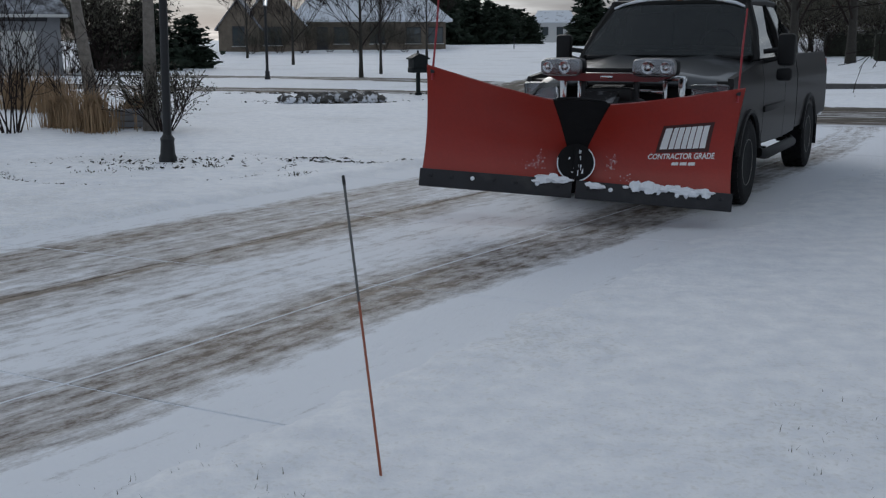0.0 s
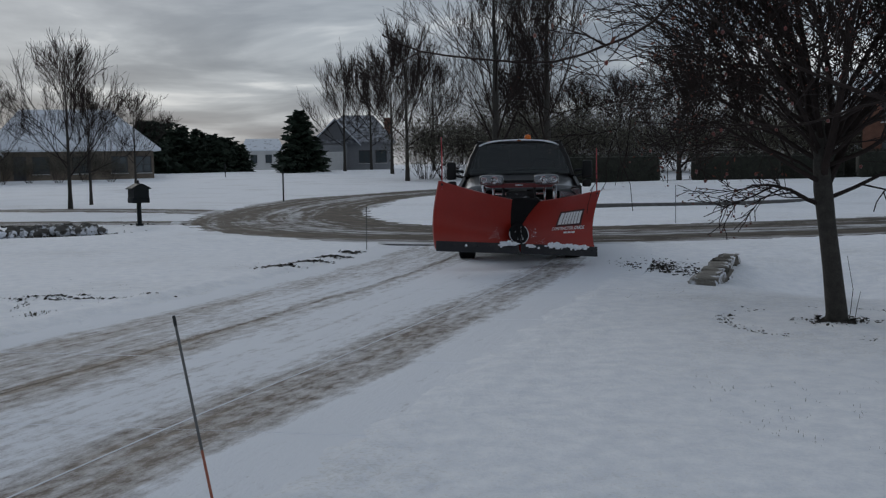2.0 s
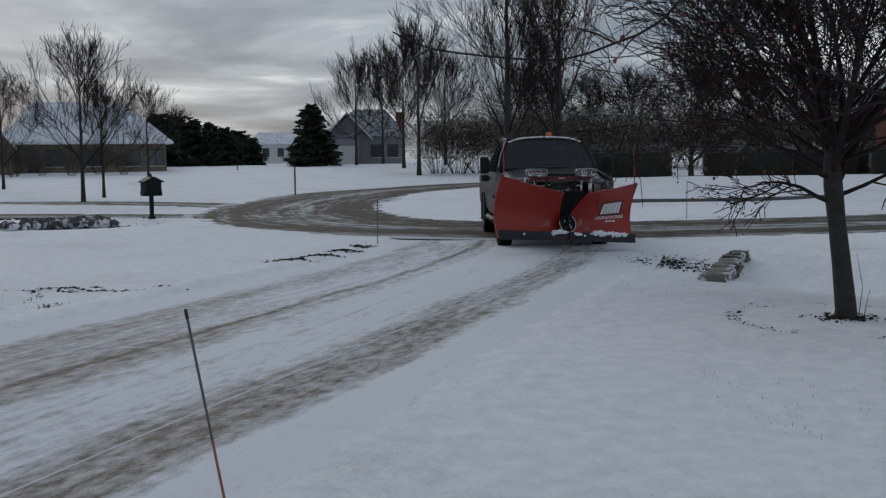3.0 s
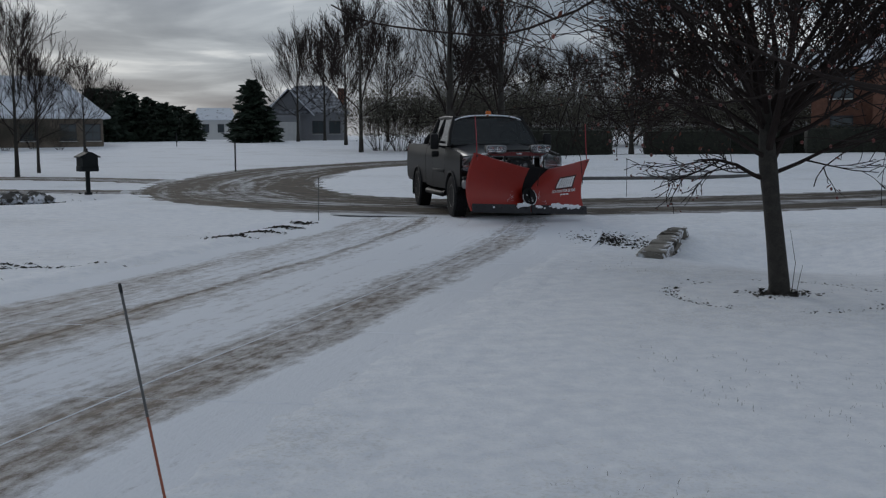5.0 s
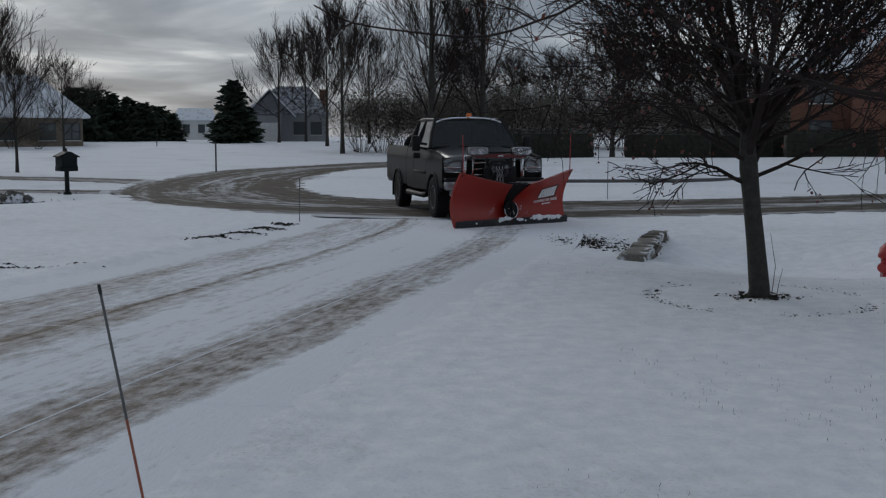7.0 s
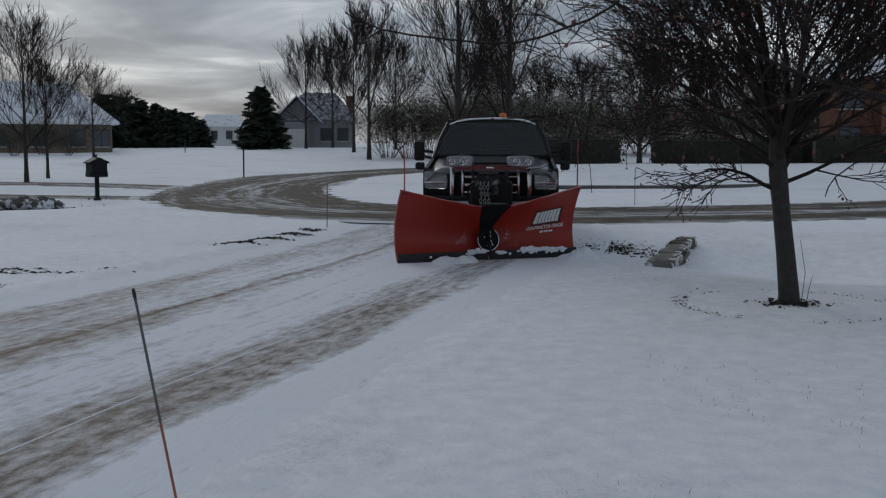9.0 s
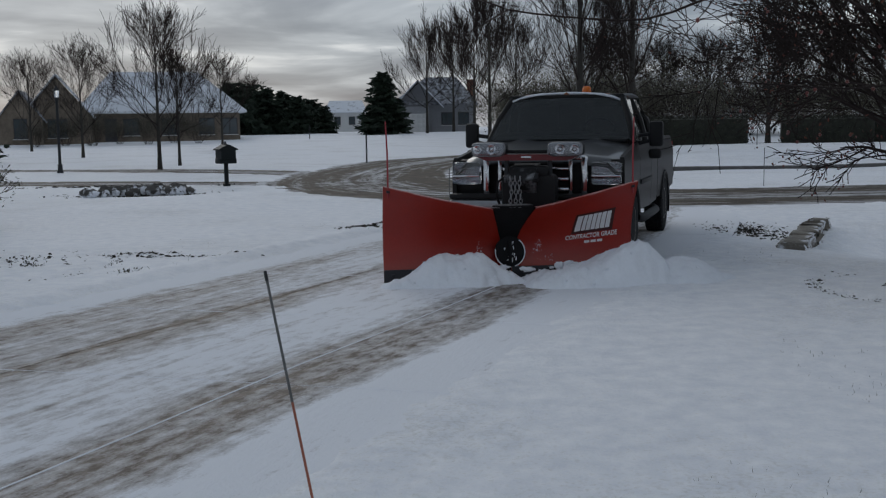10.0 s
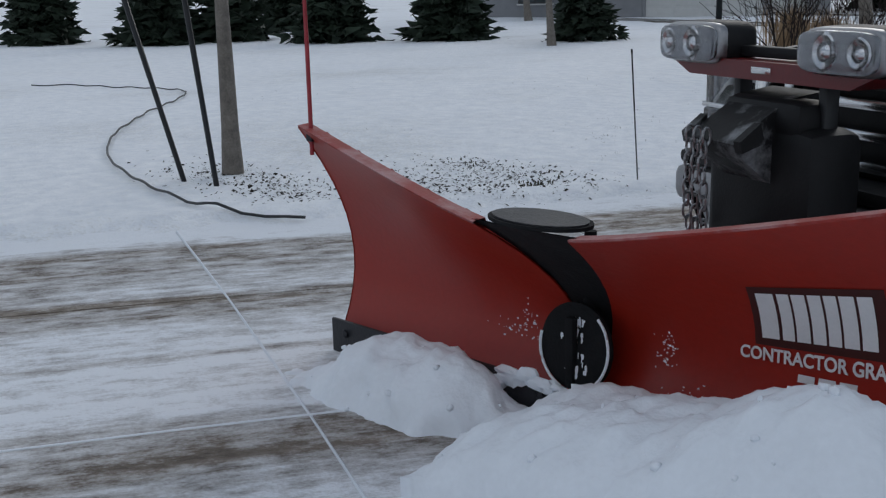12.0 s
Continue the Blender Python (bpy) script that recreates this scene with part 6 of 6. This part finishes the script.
# conifers
pine = build_conifer(stand(-2.1, 112), "dark dense pine on the far lawn", 6.4, 5.8, 81, "pines", 1.1, 0.62)
pine2 = build_conifer(stand(-9.9, 118), "rounded dark pine in the far row", 5.6, 6.4, 83, "pines", 0.9, 0.5)
pine3 = build_conifer(stand(-8.2, 122), "ragged dark pine in the far row", 5.2, 5.6, 84, "pines", 0.8, 0.6)
for k, (az, dist, sc, tn) in enumerate(((-9.1, 124, 1.0, 80), (-7.4, 126, 0.95, 200), (-6.6, 120, 0.8, 250), (-5.9, 128, 0.72, 20), (-5.2, 122, 0.6, 300), (-10.8, 130, 0.85, 60), (-8.7, 128, 0.8, 10), (-7.0, 132, 0.85, 77), (-22.6, 60, 0.55, 10), (-24.6, 57, 0.6, 70), (-26.6, 62, 0.6, 150))):
    copy_thing((pine2, pine3, pine3)[k % 3], stand(az, dist, tn) @ Matrix.Scale(sc, 4))
spruce = build_conifer(stand(-47.6, 33.0), "bushy green spruce in the snowy lawn", 3.1, 2.9, 82, "spruces")
copy_thing(spruce, stand(-53.6, 33.5, 70))
copy_thing(spruce, stand(-59.0, 36.0, 170))
copy_thing(spruce, stand(-62.5, 35.0, 20))
copy_thing(spruce, stand(-68.0, 38.0, 120))
copy_thing(spruce, stand(-40.8, 30.5, 200) @ Matrix.Scale(0.72, 4))
copy_thing(spruce, stand(-55.8, 44.0, 30) @ Matrix.Scale(1.1, 4))

# hedges and brush across the road
hd = build_hedge(stand(14.3, 64, -12), "clipped dark hedge beside the far lawn", (5.6, 1.5, 1.55), 91)
for az, dist, tn in ((20.5, 70, -18), (23.6, 72, -22), (26.0, 74, -24), (11.5, 78, 0), (28.5, 70, -20)):
    copy_thing(hd, stand(az, dist, tn))
br = build_shrub(stand(9.2, 76), "bare brown brush under the far trees", 4.2, 4.6, 34, 34, 4, TUFT, "brush")
for k in range(30):
    rng2 = np.random.RandomState(700 + k)
    copy_thing(br, stand(4.5 + 33 * k / 30, rng2.uniform(78, 104), rng2.uniform(0, 360)))
for k, az in enumerate((-19.6, -18.2, -16.9, -15.6, -14.2, -12.9, -11.7)):
    copy_thing(br, stand(az, 89 + 2 * (k % 2), 50 * k) @ Matrix.Scale(0.42 + 0.08 * (k % 3), 4))
for az, dist in ((-26.2, 56), (-27.4, 58), (-28.6, 56)):
    copy_thing(br, stand(az, dist, 40 * az))


# ---------------------------------------------------------------- snow pushed by the blade
def snow_heap(name, label, length, wide, tall, peak, seed, billow=0.5, crest=0.58):
    """A loose heap along x made of soft billows, with a skirt below its foot."""
    rng = np.random.RandomState(seed)
    nx, ny = 110, 56
    u, v = np.meshgrid(np.linspace(0, 1, nx + 1), np.linspace(-1, 1, ny + 1), indexing="ij")
    x, y = (u - 0.5) * length, v * wide * 0.5
    env = np.clip(1 - v * v, 0, 1) ** 0.8 * np.sin(math.pi * u) ** 0.7
    base = env * (1 - crest + crest * np.exp(-((u - peak) / 0.24) ** 2))
    puff = np.zeros_like(x)
    for _ in range(int(38 * length)):
        cx, cy, r = (rng.uniform(0.04, 0.96) - 0.5) * length, rng.uniform(-0.42, 0.42) * wide, rng.uniform(0.08, 0.24)
        d = np.clip(1 - ((x - cx) ** 2 + (y - cy) ** 2) / r ** 2, 0, 1)
        puff += (np.sqrt(d) * r * rng.uniform(0.3, 1.5)) ** 4
    puff = puff ** 0.25
    z = tall * base * (1 - 0.55 * billow) + billow * puff * np.clip(3 * env, 0, 1) * (0.4 + 0.6 * base)
    z += 0.012 * waves(x, y, 0.16, seed + 5) + 0.006 * waves(x, y, 0.07, seed + 1) + 0.004 * waves(x, y, 0.035, seed + 2)
    z -= 0.012 + 0.03 * (1 - np.clip(env * 4, 0, 1))
    s, n = Shape(), ny + 1
    s.v = [tuple(p) for p in np.stack([x + 0.012 * waves(y, z, 0.2, seed + 3), y + 0.02 * waves(x, z, 0.25, seed + 4), z], -1).reshape(-1, 3).tolist()]
    s.f = [(i * n + j, i * n + j + 1, (i + 1) * n + j + 1, (i + 1) * n + j) for i in range(nx) for j in range(ny)]
    rim = [j for j in range(n)] + [i * n + ny for i in range(1, nx + 1)] + [nx * n + j for j in range(ny - 1, -1, -1)] + [i * n for i in range(nx - 1, 0, -1)]
    k = len(s.v)
    s.v += [(s.v[i][0], s.v[i][1], -0.75) for i in rim]
    s.f += [(rim[i], k + i, k + (i + 1) % len(rim), rim[(i + 1) % len(rim)]) for i in range(len(rim))]
    s.f.append(tuple(range(k, k + len(rim))))
    for _ in range(36):
        q = s.v[rng.randint(0, k)]
        w = rng.uniform(0.004, 0.018)
        lump(s, (q[0], q[1], q[2] + 0.3 * w), (w, w * 0.9, w * 0.8), rng, 3, 0.3)
    return single(name, s, SNOW, pose(0, 0, -2), label, "snow", smooth=80)


heap = snow_heap("snow_mound", "loose snow heaped before the angled plow wing", 1.7, 0.85, 0.62, 0.24, 3, 0.45)
roll = snow_heap("snow_roll", "rolling ridge of snow along the plow's leading wing", 1.86, 0.60, 0.30, 0.42, 8, 1.0, 0.28)
spill = snow_heap("snow_spill", "windrow of snow spilling past the plow", 1.9, 0.95, 0.40, 0.55, 15, 0.4)


# ---------------------------------------------------------------- driveway slabs
def build_driveway():
    drive = thing("driveway", pose(0, 0, 0), "jointed concrete driveway with streaks of packed snow", "driveway", kind="structure")
    d = np.gradient(DRIVE, axis=0); d /= np.linalg.norm(d, axis=1)[:, None]
    s = np.r_[0, np.cumsum(np.linalg.norm(np.diff(DRIVE, axis=0), axis=1))]

    def on(u, a):
        u = u + 0.12 * a
        x, y = np.interp(u, s, DRIVE[:, 0]), np.interp(u, s, DRIVE[:, 1])
        dx_, dy_ = np.interp(u, s, d[:, 0]), np.interp(u, s, d[:, 1])
        return x + a * dy_, y - a * dx_
    # joints cross where the slab corners lie on the lawn's side
    i0 = np.argmin(np.hypot(DRIVE[:, 0] + 4.08, DRIVE[:, 1] - 2.42))
    start = s[i0] % 2.37
    cols = ((-3.0, -0.1), (-0.1, 1.62), (1.62, 3.2))
    k = 0
    u = start - 2.37
    stop = s[np.argmax(DRIVE[:, 1] > 20.0)]
    while u < stop:
        u0, u1 = max(0.0, u) + 0.008, min(stop, u + 2.37) - 0.008
        if u1 - u0 > 0.2:
            for a0, a1 in cols:
                verts, uv, faces = [], [], []
                n = 4
                for i in range(n + 1):
                    for a in (a0 + 0.011, a1 - 0.011):
                        q = u0 + (u1 - u0) * i / n
                        x, y = on(q, a)
                        verts.append((x, y, 0.0)); uv.append((a, q))
                m = len(verts)
                verts += [(x, y, -0.08) for x, y, z in verts]; uv += uv
                for i in range(n):
                    faces.append((2 * i, 2 * i + 1, 2 * i + 3, 2 * i + 2))
                ringi = [2 * i for i in range(n + 1)] + [2 * i + 1 for i in range(n, -1, -1)]
                for p, q in zip(ringi, ringi[1:] + ringi[:1]):
                    faces.append((p, q, m + q, m + p))
                me = bpy.data.meshes.new("slab")
                me.from_pydata(verts, [], faces); me.update()
                bm = bmesh.new(); bm.from_mesh(me); bmesh.ops.recalc_face_normals(bm, faces=bm.faces[:]); bm.to_mesh(me); bm.free()
                if me.polygons[0].normal.z < 0:
                    me.flip_normals()
                layer = me.uv_layers.new(name="UVMap")
                for l in me.loops:
                    layer.data[l.index].uv = uv[l.vertex_index]
                me.materials.append(CONCRETE)
                part("slab", me, CONCRETE, drive, m=pose(0, 0, 0.0015 * ((k * 7) % 3)))
                k += 1
        u += 2.37
    # packed snow lying in the joints
    js = Shape()
    for a in (1.62,):
        pts = [(*on(q, a), -0.004) for q in np.arange(0.2, stop, 0.3)]
        js.tube(pts, 0.011, 5, False)
    u = start
    while u < stop:
        js.tube([(*on(u, a), -0.0078) for a in np.linspace(-2.9, 2.9, 13)], 0.0105, 5, False)
        u += 2.37
    part("joint_snow", js, SNOW, drive, "thin white line of snow packed in the joints")


build_driveway()


# ---------------------------------------------------------------- what moves
def truck_at(t):
    """The truck's row at any time, between its keys."""
    T = [r[0] for r in TRUCK]
    return [t] + [float(np.interp(t, T, [r[k] for r in TRUCK])) for k in range(1, 7)]


def motions():
    walk(truck, [(r[0], truck_pose(r)) for r in TRUCK])
    walk(lift_frame, [(r[0], pose(0, 0.75, 0.35, r[6])) for r in TRUCK])
    walk(wings[0], [(r[0], wing_pose(r[6], r[4])) for r in TRUCK])
    walk(wings[1], [(r[0], wing_pose(r[6], -r[5])) for r in TRUCK])
    walk(centre, [(r[0], wing_pose(r[6], (r[4] - r[5]) / 2)) for r in TRUCK])
    # wheels roll by the way gone along the truck's heading
    times = [0.1 * i for i in range(121)]
    gone, rolled, last = 0.0, [], None
    for t in times:
        r = truck_at(t)
        if last:
            a = radians(r[3])
            gone += (r[1] - last[1]) * -math.sin(a) + (r[2] - last[2]) * math.cos(a)
        last = r
        rolled.append(-math.degrees(gone / TYRE))
    for k, wheel in enumerate(wheels):
        x, y, z = wheel.location
        walk(wheel, [(t, pose(x, y, z, a)) for t, a in zip(times, rolled)])
    rise = ((0, -0.72), (6.5, -0.72), (7.0, -0.64), (8.5, -0.42), (9.0, -0.30), (9.5, -0.17), (10.0, -0.05), (10.5, 0.04), (11.0, 0.15), (11.5, 0.14), (12.0, 0.12))
    rise2 = ((0, -0.6), (6.5, -0.6), (8.5, -0.36), (9.0, -0.34), (9.5, -0.30), (10.0, -0.12), (10.5, 0.02), (11.0, -0.08), (11.5, -0.17), (12.0, -0.19))
    rise3 = ((0, -0.7), (6.5, -0.7), (8.5, -0.42), (9.0, -0.38), (9.5, -0.3), (10.0, -0.16), (10.5, -0.04), (11.0, 0.0), (12.0, 0.02))
    rows = {heap: [], roll: [], spill: []}
    for r in TRUCK:
        z = [float(np.interp(r[0], [a for a, b in q], [b for a, b in q])) for q in (rise, rise2, rise3)]
        base = truck_pose(r)
        rows[heap].append((r[0], base @ pose(-0.92, HINGE_Y + 0.02, z[0], 0, 0, -r[5])))
        rows[roll].append((r[0], base @ pose(0.43, HINGE_Y + 0.42, z[1], 0, 0, r[4])))
        rows[spill].append((r[0], base @ pose(-1.75, HINGE_Y - 0.25, z[2], 0, 0, 20)))
    for ob, rr in rows.items():
        walk(ob, rr)


motions()
